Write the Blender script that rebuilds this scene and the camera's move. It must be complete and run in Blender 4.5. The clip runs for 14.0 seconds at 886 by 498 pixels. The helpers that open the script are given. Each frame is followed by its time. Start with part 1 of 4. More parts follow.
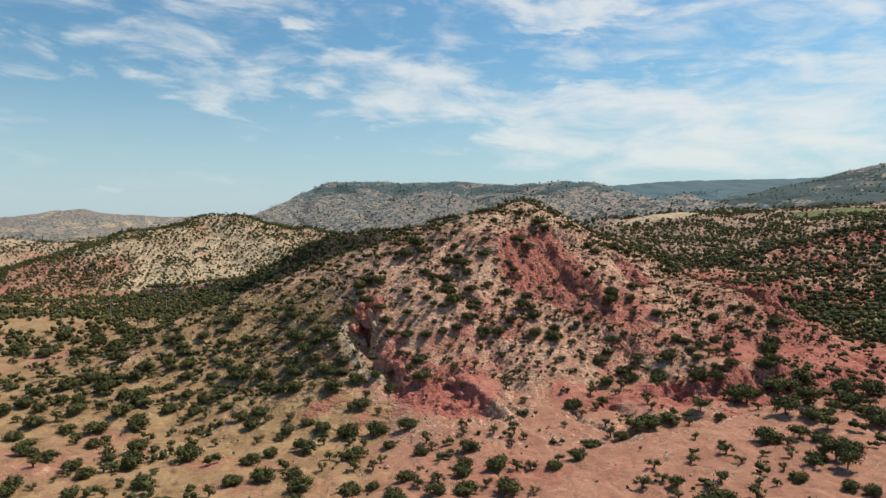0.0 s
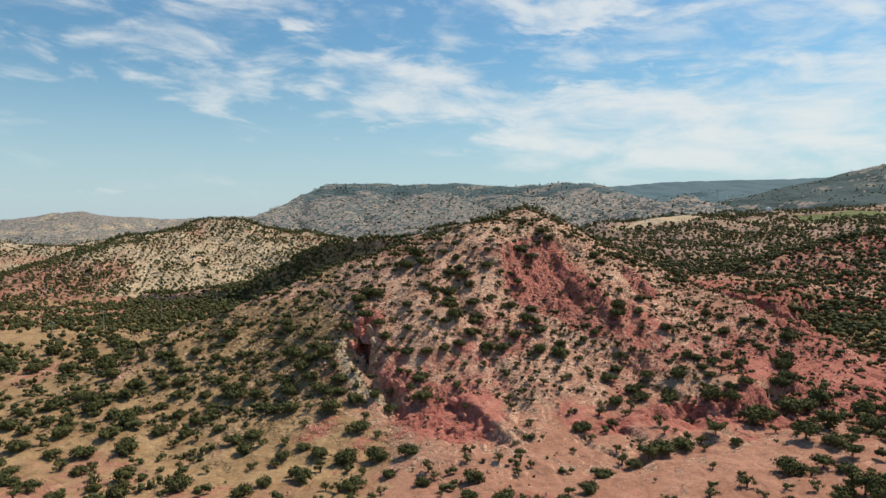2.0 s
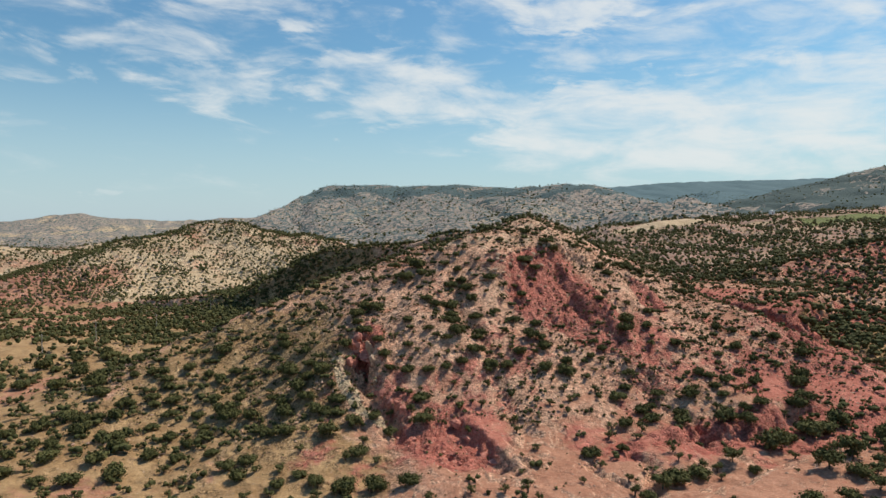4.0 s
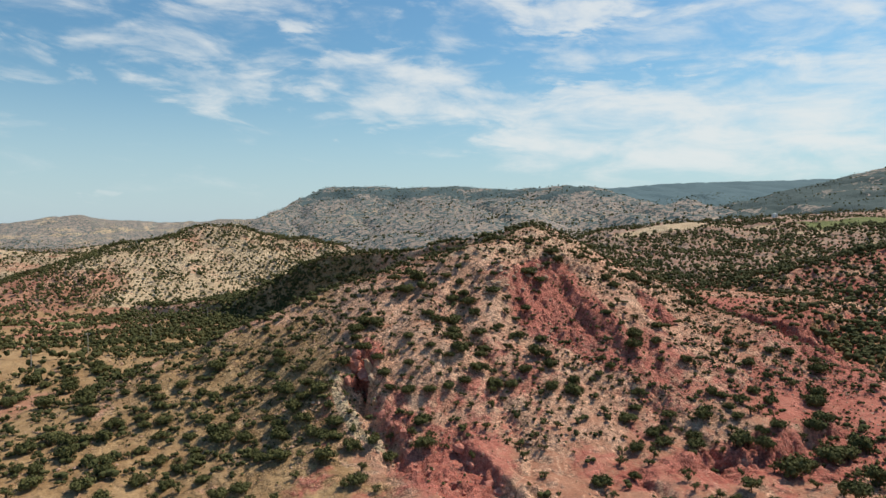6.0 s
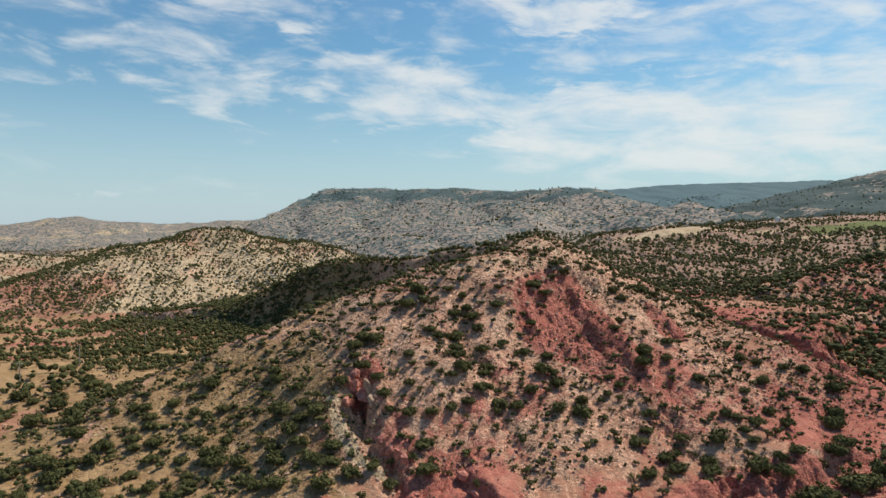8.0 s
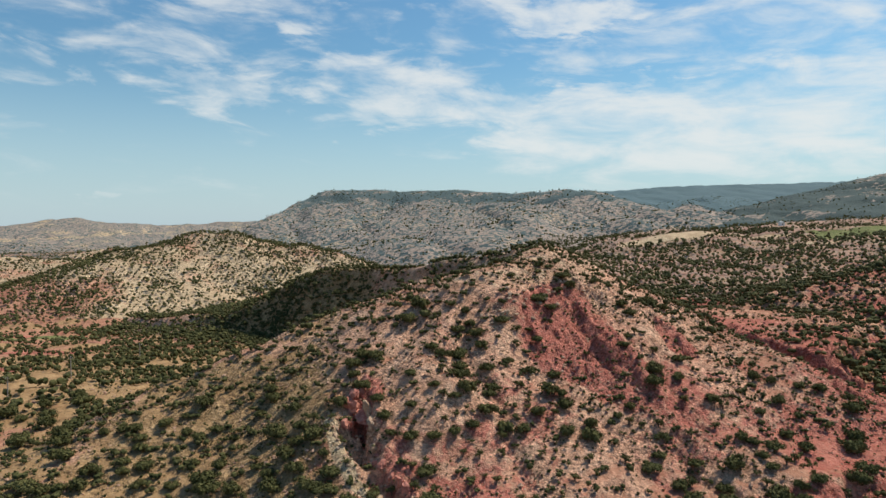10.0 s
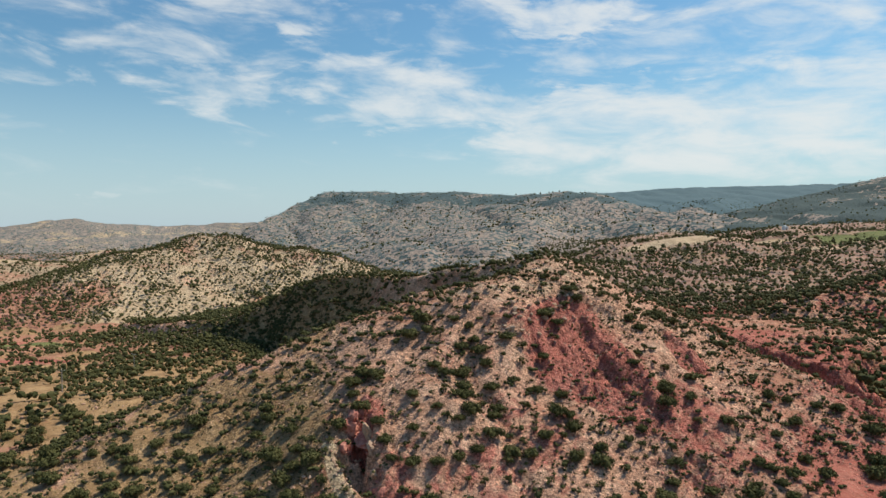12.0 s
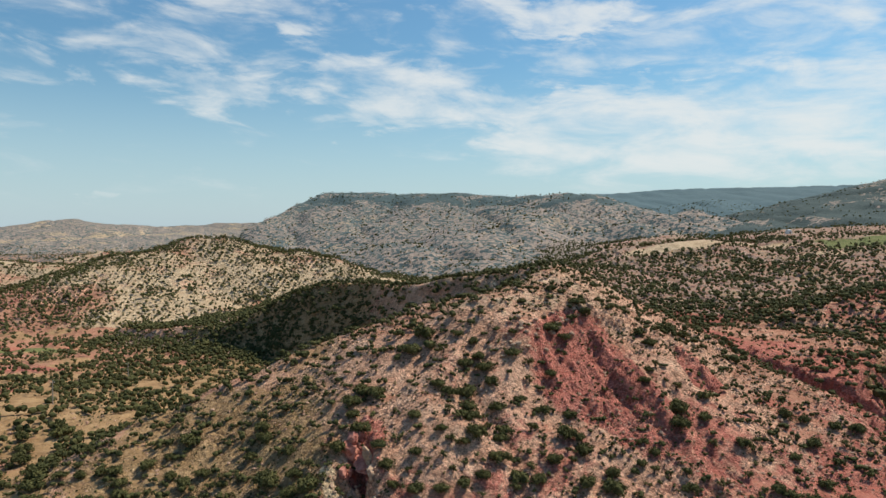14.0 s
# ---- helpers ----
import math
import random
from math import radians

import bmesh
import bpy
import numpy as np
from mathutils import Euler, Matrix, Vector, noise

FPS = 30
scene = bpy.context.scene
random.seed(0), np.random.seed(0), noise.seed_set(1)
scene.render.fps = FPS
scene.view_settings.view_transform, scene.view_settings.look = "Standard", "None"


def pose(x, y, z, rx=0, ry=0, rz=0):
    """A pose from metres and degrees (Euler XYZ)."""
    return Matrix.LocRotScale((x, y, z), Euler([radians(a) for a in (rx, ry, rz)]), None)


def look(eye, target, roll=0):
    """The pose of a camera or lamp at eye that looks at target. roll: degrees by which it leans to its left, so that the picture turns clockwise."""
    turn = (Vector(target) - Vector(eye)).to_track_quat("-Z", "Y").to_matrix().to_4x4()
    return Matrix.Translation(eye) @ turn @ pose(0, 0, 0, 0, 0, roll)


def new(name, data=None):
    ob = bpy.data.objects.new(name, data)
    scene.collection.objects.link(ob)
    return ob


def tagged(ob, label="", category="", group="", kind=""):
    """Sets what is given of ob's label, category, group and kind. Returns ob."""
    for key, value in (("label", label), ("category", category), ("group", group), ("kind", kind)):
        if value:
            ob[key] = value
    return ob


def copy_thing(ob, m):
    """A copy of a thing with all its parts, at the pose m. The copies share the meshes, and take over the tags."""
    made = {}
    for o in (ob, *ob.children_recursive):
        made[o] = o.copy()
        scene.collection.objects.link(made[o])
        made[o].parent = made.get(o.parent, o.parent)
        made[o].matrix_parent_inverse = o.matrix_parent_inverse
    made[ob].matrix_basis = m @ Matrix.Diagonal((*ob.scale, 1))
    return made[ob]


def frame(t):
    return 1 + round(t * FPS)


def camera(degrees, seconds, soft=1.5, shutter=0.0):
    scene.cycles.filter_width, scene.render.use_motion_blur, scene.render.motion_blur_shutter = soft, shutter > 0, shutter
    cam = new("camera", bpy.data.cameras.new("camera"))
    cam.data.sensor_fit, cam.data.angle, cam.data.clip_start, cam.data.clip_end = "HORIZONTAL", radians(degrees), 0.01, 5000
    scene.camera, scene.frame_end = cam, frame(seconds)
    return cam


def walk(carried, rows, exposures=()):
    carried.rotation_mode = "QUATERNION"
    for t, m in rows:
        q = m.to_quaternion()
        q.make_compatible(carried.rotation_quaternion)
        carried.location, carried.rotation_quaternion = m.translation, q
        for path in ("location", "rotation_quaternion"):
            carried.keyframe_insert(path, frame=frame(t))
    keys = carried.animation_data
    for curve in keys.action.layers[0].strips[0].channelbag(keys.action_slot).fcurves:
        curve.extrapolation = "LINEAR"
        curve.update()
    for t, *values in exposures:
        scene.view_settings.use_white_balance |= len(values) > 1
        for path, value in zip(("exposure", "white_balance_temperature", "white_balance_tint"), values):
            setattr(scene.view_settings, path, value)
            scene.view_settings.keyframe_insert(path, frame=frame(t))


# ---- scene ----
cam = camera(68.00, 14.0)
PATH = [
    (0.0, look((0.000, 0.000, 0.000), (0.071, 99.932, -3.674), 0.012)),
    (1.0, look((-0.209, 3.434, 1.521), (-0.132, 103.369, -2.081), -0.065)),
    (2.0, look((-0.434, 6.886, 3.075), (-0.341, 106.823, -0.475), -0.131)),
    (3.0, look((-0.679, 10.353, 4.654), (-0.560, 110.291, 1.148), -0.186)),
    (4.0, look((-0.943, 13.832, 6.254), (-0.793, 113.771, 2.789), -0.228)),
    (5.0, look((-1.228, 17.320, 7.867), (-1.044, 117.261, 4.447), -0.256)),
    (6.0, look((-1.536, 20.815, 9.489), (-1.316, 120.758, 6.119), -0.272)),
    (7.0, look((-1.867, 24.315, 11.111), (-1.610, 124.260, 7.801), -0.273)),
    (8.0, look((-2.223, 27.816, 12.730), (-1.930, 127.763, 9.486), -0.262)),
    (9.0, look((-2.606, 31.315, 14.337), (-2.275, 131.264, 11.167), -0.239)),
    (10.0, look((-3.015, 34.811, 15.928), (-2.648, 134.762, 12.833), -0.204)),
    (11.0, look((-3.453, 38.300, 17.496), (-3.048, 138.253, 14.473), -0.159)),
    (12.0, look((-3.921, 41.779, 19.034), (-3.475, 141.734, 16.072), -0.106)),
    (13.0, look((-4.420, 45.246, 20.538), (-3.927, 145.202, 17.614), -0.047)),
    (14.0, look((-4.952, 48.699, 22.000), (-4.404, 148.655, 19.084), 0.016)),
]
walk(cam, PATH)

# ---- sky and sun ----
SUN_TURN, SUN_RISE = radians(62), radians(54)  # the turn is from straight ahead towards the right
sun_way = Vector((math.sin(SUN_TURN) * math.cos(SUN_RISE), math.cos(SUN_TURN) * math.cos(SUN_RISE), math.sin(SUN_RISE)))
sun_data = bpy.data.lights.new("sun", "SUN")
sun_data.energy, sun_data.angle, sun_data.color = 5.0, radians(0.6), (1.0, 0.91, 0.78)
sun = new("sun", sun_data)
sun.matrix_world = look(sun_way * 500, (0, 0, 0))


class Nodes:
    """A short way to write node trees."""

    def __init__(self, tree):
        self.tree = tree
        tree.nodes.clear()

    def add(self, kind, **given):
        node = self.tree.nodes.new(kind)
        for key, value in given.items():
            setattr(node, key, value)
        return node

    def feed(self, socket, value):
        if isinstance(value, bpy.types.NodeSocket):
            self.tree.links.new(value, socket)
        elif value is not None:
            socket.default_value = value

    def math(self, op, a, b=None, c=None):
        node = self.add("ShaderNodeMath", operation=op)
        for socket, value in zip(node.inputs, (a, b, c)):
            self.feed(socket, value)
        return node.outputs[0]

    def mix(self, f, a, b, blend="MIX"):
        node = self.add("ShaderNodeMix", data_type="RGBA", blend_type=blend)
        for n, value in ((0, f), (6, a), (7, b)):
            if isinstance(value, tuple) and len(value) == 3:
                value = (*value, 1)
            self.feed(node.inputs[n], value)
        return node.outputs[2]

    def ramp(self, value, low, high, a=0.0, b=1.0):
        node = self.add("ShaderNodeMapRange", interpolation_type="SMOOTHSTEP")
        for socket, v in zip(node.inputs, (value, low, high, a, b)):
            self.feed(socket, v)
        return node.outputs[0]

    def noise(self, vector, scale, detail=4.0, rough=0.55, warp=0.0):
        node = self.add("ShaderNodeTexNoise")
        self.feed(node.inputs["Vector"], vector)
        for key, v in (("Scale", scale), ("Detail", detail), ("Roughness", rough), ("Distortion", warp)):
            node.inputs[key].default_value = v
        return node.outputs[0]

    def cells(self, vector, scale):
        """Broken pieces: the distance from each piece's middle, and a chance value for each piece."""
        node = self.add("ShaderNodeTexVoronoi")
        self.feed(node.inputs["Vector"], vector)
        node.inputs["Scale"].default_value = scale
        chance = self.add("ShaderNodeSeparateColor")
        self.feed(chance.inputs[0], node.outputs["Color"])
        return node.outputs["Distance"], chance.outputs[0]

    def stretched(self, vector, x, y, z):
        node = self.add("ShaderNodeMapping")
        self.feed(node.inputs["Vector"], vector)
        node.inputs["Scale"].default_value = (x, y, z)
        return node.outputs[0]


def make_sky():
    world = bpy.data.worlds.new("sky")
    scene.world = world
    world.use_nodes = True
    n = Nodes(world.node_tree)
    sky = n.add("ShaderNodeTexSky", sky_type="NISHITA", sun_disc=False, sun_elevation=SUN_RISE, sun_rotation=SUN_TURN)
    sky.air_density, sky.dust_density, sky.ozone_density = 1.3, 0.6, 2.5
    way = n.add("ShaderNodeTexCoord").outputs["Generated"]
    xyz = n.add("ShaderNodeSeparateXYZ")
    n.feed(xyz.inputs[0], way)
    turn = n.math("MULTIPLY", n.math("ARCTAN2", xyz.outputs[0], xyz.outputs[1]), 57.3)
    rise = n.math("MULTIPLY", n.math("ARCSINE", xyz.outputs[2]), 57.3)
    flat = n.add("ShaderNodeCombineXYZ")
    n.feed(flat.inputs[0], n.math("MULTIPLY", n.math("ADD", turn, n.math("MULTIPLY", rise, 0.5)), 0.05))
    n.feed(flat.inputs[1], n.math("MULTIPLY", rise, 0.16))
    wisps = n.noise(flat.outputs[0], 2.8, 8.0, 0.6, 0.35)
    big = n.noise(flat.outputs[0], 0.8, 3.0, 0.5, 0.3)
    # banks of thin cloud: turn, rise, half width, half height, thickness
    banks = [(24, 8, 22, 4.5, 1.0), (10.5, 17.6, 8, 1.8, 1.0), (15.7, 11.4, 5, 1.0, 0.95), (21, 9.8, 5, 1.0, 1.0), (17.5, 14.2, 11, 1.8, 0.65),
             (28, 16, 10, 3.0, 0.6), (-4.1, 12.5, 8, 2.2, 0.85), (1.8, 16.2, 5, 3.0, 0.65), (0.8, 10.2, 11, 1.7, 0.85), (3.3, 7.5, 3, 1.0, 0.75),
             (-17, 11.3, 6, 1.7, 0.85), (-20.9, 14.9, 8, 2.3, 0.6), (-15, 18, 6, 2.0, 0.85), (-33, 12, 4, 1.6, 0.7), (-32, 16.8, 7, 2.6, 0.4),
             (-26.9, 11.9, 1.4, 0.6, 0.45), (-26, 2.8, 1.4, 0.5, 0.8), (9.6, 6.5, 2.6, 0.8, 0.85)]
    sway = n.math("MULTIPLY", n.math("SUBTRACT", n.noise(flat.outputs[0], 1.7, 5.0, 0.6, 0.6), 0.5), 22.0)
    heave = n.math("MULTIPLY", n.math("SUBTRACT", n.noise(flat.outputs[0], 2.6, 5.0, 0.6, 0.8), 0.5), 7.0)
    cover = None
    for a, e, w, h, thick in banks:
        da = n.math("POWER", n.math("DIVIDE", n.math("SUBTRACT", n.math("ADD", turn, sway), a), w), 2.0)
        de = n.math("POWER", n.math("DIVIDE", n.math("SUBTRACT", n.math("ADD", rise, heave), e), h), 2.0)
        one = n.ramp(n.math("ADD", da, de), 1.9, 0.0, 0.0, thick)
        cover = one if cover is None else n.math("MAXIMUM", cover, one)
    high = n.ramp(rise, 18, 40, 0.0, 0.12)
    cover = n.math("MAXIMUM", cover, high)
    body = n.math("ADD", n.math("MULTIPLY", wisps, 0.75), n.math("MULTIPLY", big, 0.25))
    body = n.math("ADD", body, n.math("MULTIPLY", cover, 0.27))
    cloud = n.math("MULTIPLY", n.ramp(body, 0.53, 0.86), n.ramp(rise, 0.5, 6.0))
    pale = n.ramp(rise, 15.0, -1.0, 0.0, 0.72)
    blue = n.mix(1.0, sky.outputs[0], (0.65, 0.95, 1.06), "MULTIPLY")
    colour = n.mix(pale, blue, (5.5, 6.8, 7.8))
    colour = n.mix(n.math("MULTIPLY", cloud, 0.82), colour, (8.1, 8.3, 8.2))
    back = n.add("ShaderNodeBackground")
    n.feed(back.inputs[0], colour)
    back.inputs[1].default_value = 0.1
    out = n.add("ShaderNodeOutputWorld")
    n.feed(out.inputs[0], back.outputs[0])


make_sky()

# ---- materials ----
def material(name):
    m = bpy.data.materials.new(name)
    m.use_nodes = True
    n = Nodes(m.node_tree)
    shader = n.add("ShaderNodeBsdfPrincipled")
    n.feed(n.add("ShaderNodeOutputMaterial").inputs[0], shader.outputs[0])
    shader.inputs["Specular IOR Level"].default_value = 0.25
    return m, n, shader


def bumped(n, shader, height_socket, strength, distance):
    bump = n.add("ShaderNodeBump")
    n.feed(bump.inputs["Strength"], strength)
    n.feed(bump.inputs["Distance"], distance)
    n.feed(bump.inputs["Height"], height_socket)
    n.feed(shader.inputs["Normal"], bump.outputs[0])


def make_earth():
    m, n, shader = material("earth")
    place = n.add("ShaderNodeNewGeometry").outputs["Position"]

    def zone(name):
        return n.add("ShaderNodeAttribute", attribute_name=name).outputs["Fac"]

    # slopes are stony and rilled, level ground is swept smooth
    facing = n.add("ShaderNodeSeparateXYZ")
    n.feed(facing.inputs[0], n.add("ShaderNodeNewGeometry").outputs["Normal"])
    steep = n.ramp(facing.outputs[2], 0.985, 0.90)
    fine, mid, broad = n.noise(place, 1.3, 6, 0.65), n.noise(place, 0.16, 5, 0.6), n.noise(place, 0.03, 4, 0.5)
    tan = n.mix(n.ramp(mid, 0.35, 0.65), (0.58, 0.315, 0.200), (0.72, 0.450, 0.305))
    tan = n.mix(n.ramp(broad, 0.4, 0.6, 0, 0.5), tan, (0.64, 0.350, 0.230))
    sand = n.mix(n.ramp(mid, 0.3, 0.7), (0.33, 0.142, 0.088), (0.45, 0.215, 0.136))
    tan = n.mix(n.math("MULTIPLY_ADD", steep, 0.9, 0.1), sand, tan)
    red = n.mix(n.ramp(mid, 0.35, 0.7), (0.36, 0.096, 0.070), (0.51, 0.188, 0.136))
    red = n.mix(n.math("MULTIPLY", steep, 0.4), red, (0.60, 0.205, 0.155))
    olive = n.mix(n.ramp(mid, 0.35, 0.65), (0.31, 0.188, 0.086), (0.44, 0.288, 0.142))
    pale = n.mix(n.ramp(mid, 0.3, 0.7), (0.46, 0.340, 0.205), (0.64, 0.50, 0.33))
    green = n.mix(n.ramp(mid, 0.3, 0.7), (0.10, 0.14, 0.04), (0.17, 0.2, 0.06))
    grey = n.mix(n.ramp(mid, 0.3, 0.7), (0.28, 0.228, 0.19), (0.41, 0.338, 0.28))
    wobble = n.math("MULTIPLY", n.math("SUBTRACT", n.noise(place, 0.35, 5, 0.65), 0.5), 0.9)
    colour = tan
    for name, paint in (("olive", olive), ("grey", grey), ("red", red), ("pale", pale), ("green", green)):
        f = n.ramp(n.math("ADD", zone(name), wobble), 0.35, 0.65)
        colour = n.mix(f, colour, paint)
    colour = n.mix(n.ramp(fine, 0.3, 0.75, 0.0, 0.35), colour, n.mix(0.5, colour, (0.55, 0.38, 0.27)))
    colour = n.mix(n.ramp(n.noise(place, 0.8, 6, 0.75), 0.56, 0.70, 0.0, 0.65), colour, (0.10, 0.075, 0.045))
    colour = n.mix(n.ramp(n.noise(place, 1.6, 4, 0.7), 0.58, 0.68, 0.0, 0.5), colour, (0.56, 0.42, 0.31))
    colour = n.mix(n.math("MULTIPLY_ADD", steep, -0.34, 0.34), colour, n.mix(1.0, colour, (0.5, 0.45, 0.40), "MULTIPLY"))
    # rubble: stones of two sizes, some pale, some dark with the hollows between them
    far_side, piece = n.cells(place, 0.85)
    small_side, crumb = n.cells(place, 2.3)
    tone = n.math("ADD", n.math("MULTIPLY", n.ramp(piece, 0.0, 1.0, 0.55, 1.5), 0.6), n.math("MULTIPLY", n.ramp(crumb, 0.0, 1.0, 0.5, 1.6), 0.4))
    tone = n.math("MULTIPLY", tone, n.ramp(small_side, 0.8, 0.4, 0.6, 1.0))
    stony = n.math("MULTIPLY", n.ramp(n.noise(place, 0.09, 4, 0.6), 0.36, 0.58, 0.45, 1.0), n.math("MULTIPLY_ADD", steep, 0.65, 0.35))
    colour = n.mix(stony, colour, n.mix(1.0, colour, tone, "MULTIPLY"))
    # low scrub that grows too far away to be seen plant by plant
    side, plant = n.cells(place, 0.125)
    wild = zone("scrub")
    reach = n.math("ADD", n.math("MULTIPLY", wild, n.ramp(plant, 0.0, 1.0, 0.30, 0.86)), n.ramp(wild, 0.92, 1.08, 0.0, 0.6))
    side = n.math("ADD", side, n.math("MULTIPLY", n.math("SUBTRACT", n.noise(place, 0.3, 3, 0.7), 0.5), 0.3))
    scrub = n.ramp(n.math("SUBTRACT", side, reach), 0.09, 0.0)
    # blue mixed into the distant scrub's colour stands in for haze
    colour = n.mix(n.math("MULTIPLY", scrub, n.ramp(wild, 0.02, 0.2)), colour, n.mix(zone("haze_tint"), n.mix(n.ramp(fine, 0.3, 0.7), (0.046, 0.066, 0.062), (0.082, 0.108, 0.102)), (0.092, 0.140, 0.152)))
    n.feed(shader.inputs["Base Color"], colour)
    shader.inputs["Roughness"].default_value = 0.95
    shader.inputs["Specular IOR Level"].default_value = 0.12
    # rills down the bare clay
    rills = n.math("MULTIPLY", n.noise(n.stretched(place, 0.95, 0.13, 0.13), 0.9, 5, 0.65), n.math("MULTIPLY", steep, n.ramp(zone("red"), 0.45, 0.8, 0.0, 1.9)))
    lumps = n.math("ADD", n.math("MULTIPLY", n.noise(place, 0.7, 7, 0.75), 1.5), n.math("MULTIPLY", mid, 1.5))
    stones = n.math("ADD", n.math("MULTIPLY", far_side, -0.55), n.math("MULTIPLY", small_side, -0.22))
    bumped(n, shader, n.math("ADD", n.math("ADD", lumps, stones), rills), n.math("MULTIPLY_ADD", steep, 0.6, 0.4), 0.9)
    return m


def make_leaf(name, by_object, low, high, tip):
    m, n, shader = material(name)
    if by_object:
        tone = n.add("ShaderNodeObjectInfo").outputs["Random"]
    else:
        tone = n.add("ShaderNodeAttribute", attribute_name="tone").outputs["Fac"]
    leaf = n.add("ShaderNodeNewGeometry").outputs["Random Per Island"]
    colour = n.mix(tone, low, high)
    colour = n.mix(n.ramp(leaf, 0.1, 1.0, 0.0, 0.55), colour, tip)
    n.feed(shader.inputs["Base Color"], colour)
    shader.inputs["Roughness"].default_value = 0.85
    shader.inputs["Specular IOR Level"].default_value = 0.08
    return m


def make_plain(name, low, high, scale, rough=0.9, bump=0.3):
    m, n, shader = material(name)
    place = n.add("ShaderNodeTexCoord").outputs["Object"]
    grain = n.noise(place, scale, 5, 0.6)
    n.feed(shader.inputs["Base Color"], n.mix(n.ramp(grain, 0.3, 0.7), low, high))
    shader.inputs["Roughness"].default_value = rough
    bumped(n, shader, grain, bump, 0.05)
    return m


EARTH = make_earth()
LEAF = make_leaf("leaves", True, (0.052, 0.056, 0.020), (0.080, 0.082, 0.031), (0.180, 0.165, 0.064))
SCRUB = make_leaf("scrub_leaves", False, (0.042, 0.047, 0.018), (0.064, 0.067, 0.026), (0.125, 0.115, 0.045))
BARK = make_plain("bark", (0.07, 0.05, 0.035), (0.16, 0.12, 0.09), 3.0)
STONE = make_plain("stone", (0.28, 0.15, 0.10), (0.50, 0.33, 0.23), 0.8)
RED_ROCK = make_plain("red_rock", (0.33, 0.115, 0.085), (0.58, 0.26, 0.19), 0.7, 0.95, 0.8)
PALE_ROCK = make_plain("pale_rock", (0.30, 0.195, 0.13), (0.56, 0.40, 0.28), 0.8, 0.95, 0.8)
WOOD = make_plain("weathered_wood", (0.22, 0.19, 0.16), (0.36, 0.32, 0.27), 2.0)
WHITEWASH = make_plain("whitewash", (0.70, 0.69, 0.66), (0.82, 0.81, 0.78), 1.5, 0.85, 0.2)
DOOR = make_plain("door_paint", (0.10, 0.07, 0.05), (0.16, 0.11, 0.08), 3.0, 0.6, 0.1)


# ---- the lie of the land ----
def step(a, b, v):
    s = np.clip((v - a) / (b - a), 0.0, 1.0)
    return s * s * (3 - 2 * s)


def smax(a, b, k):
    h = np.clip(0.5 + 0.5 * (a - b) / k, 0, 1)
    return b + (a - b) * h + k * h * (1 - h)


def lattice(ix, iy, seed):
    n = (ix * 374761393 + iy * 668265263 + seed * 1442695041) & 0x7FFFFFFF
    n = ((n ^ (n >> 13)) * 1274126177) & 0x7FFFFFFF
    n = n ^ (n >> 16)
    return (n & 0xFFFF) / 32768.0 - 1.0


def rough(x, y, size, seed=0):
    """Smooth value noise, -1 to 1, with lumps of the given size."""
    u, v = x / size, y / size
    iu, iv = np.floor(u).astype(np.int64), np.floor(v).astype(np.int64)
    fu, fv = u - iu, v - iv
    fu, fv = fu * fu * fu * (fu * (fu * 6 - 15) + 10), fv * fv * fv * (fv * (fv * 6 - 15) + 10)
    a, b = lattice(iu, iv, seed), lattice(iu + 1, iv, seed)
    c, d = lattice(iu, iv + 1, seed), lattice(iu + 1, iv + 1, seed)
    return (a * (1 - fu) + b * fu) * (1 - fv) + (c * (1 - fu) + d * fu) * fv


def fractal(x, y, size, octaves=4, seed=0, gain=0.5):
    total, amp = np.zeros_like(x), 1.0
    for k in range(octaves):
        cx, sx = math.cos(0.7 * k), math.sin(0.7 * k)
        total += amp * rough(x * cx - y * sx, x * sx + y * cx, size / 2**k, seed + 17 * k)
        amp *= gain
    return total


def ridge(x, y, line, soft=3.0, k=2.0):
    """A crest along a line of (x, y, z, fall to the left, fall to the right), going down on both sides."""
    out = None
    for (x0, y0, z0, l0, r0), (x1, y1, z1, l1, r1) in zip(line, line[1:]):
        dx, dy = x1 - x0, y1 - y0
        t = np.clip(((x - x0) * dx + (y - y0) * dy) / (dx * dx + dy * dy), 0, 1)
        px, py = x - x0 - t * dx, y - y0 - t * dy
        d = np.hypot(px, py)
        side = (dx * py - dy * px) / (math.hypot(dx, dy) * np.maximum(d, 0.01))
        w = step(-0.6, 0.6, side)
        fall = w * (l0 + (l1 - l0) * t) + (1 - w) * (r0 + (r1 - r0) * t)
        z = z0 + (z1 - z0) * t - fall * (np.sqrt(d * d + soft * soft) - soft)
        out = z if out is None else smax(out, z, k)
    return out


def along(x, y, line):
    """The distance to a broken line, and how far along it the nearest point lies (0 to 1)."""
    best, where = np.full(np.shape(x), 1e9), np.zeros(np.shape(x))
    n = len(line) - 1
    for i, ((x0, y0), (x1, y1)) in enumerate(zip(line, line[1:])):
        dx, dy = x1 - x0, y1 - y0
        t = np.clip(((x - x0) * dx + (y - y0) * dy) / (dx * dx + dy * dy), 0, 1)
        d = np.hypot(x - x0 - t * dx, y - y0 - t * dy)
        where = np.where(d < best, (i + t) / n, where)
        best = np.minimum(best, d)
    return best, where


def gully(x, y, line, deep, wide):
    d, t = along(x, y, line)
    return -deep * np.exp(-((d / wide) ** 2)) * step(0, 0.15, t) * (1 - 0.5 * step(0.7, 1.0, t))


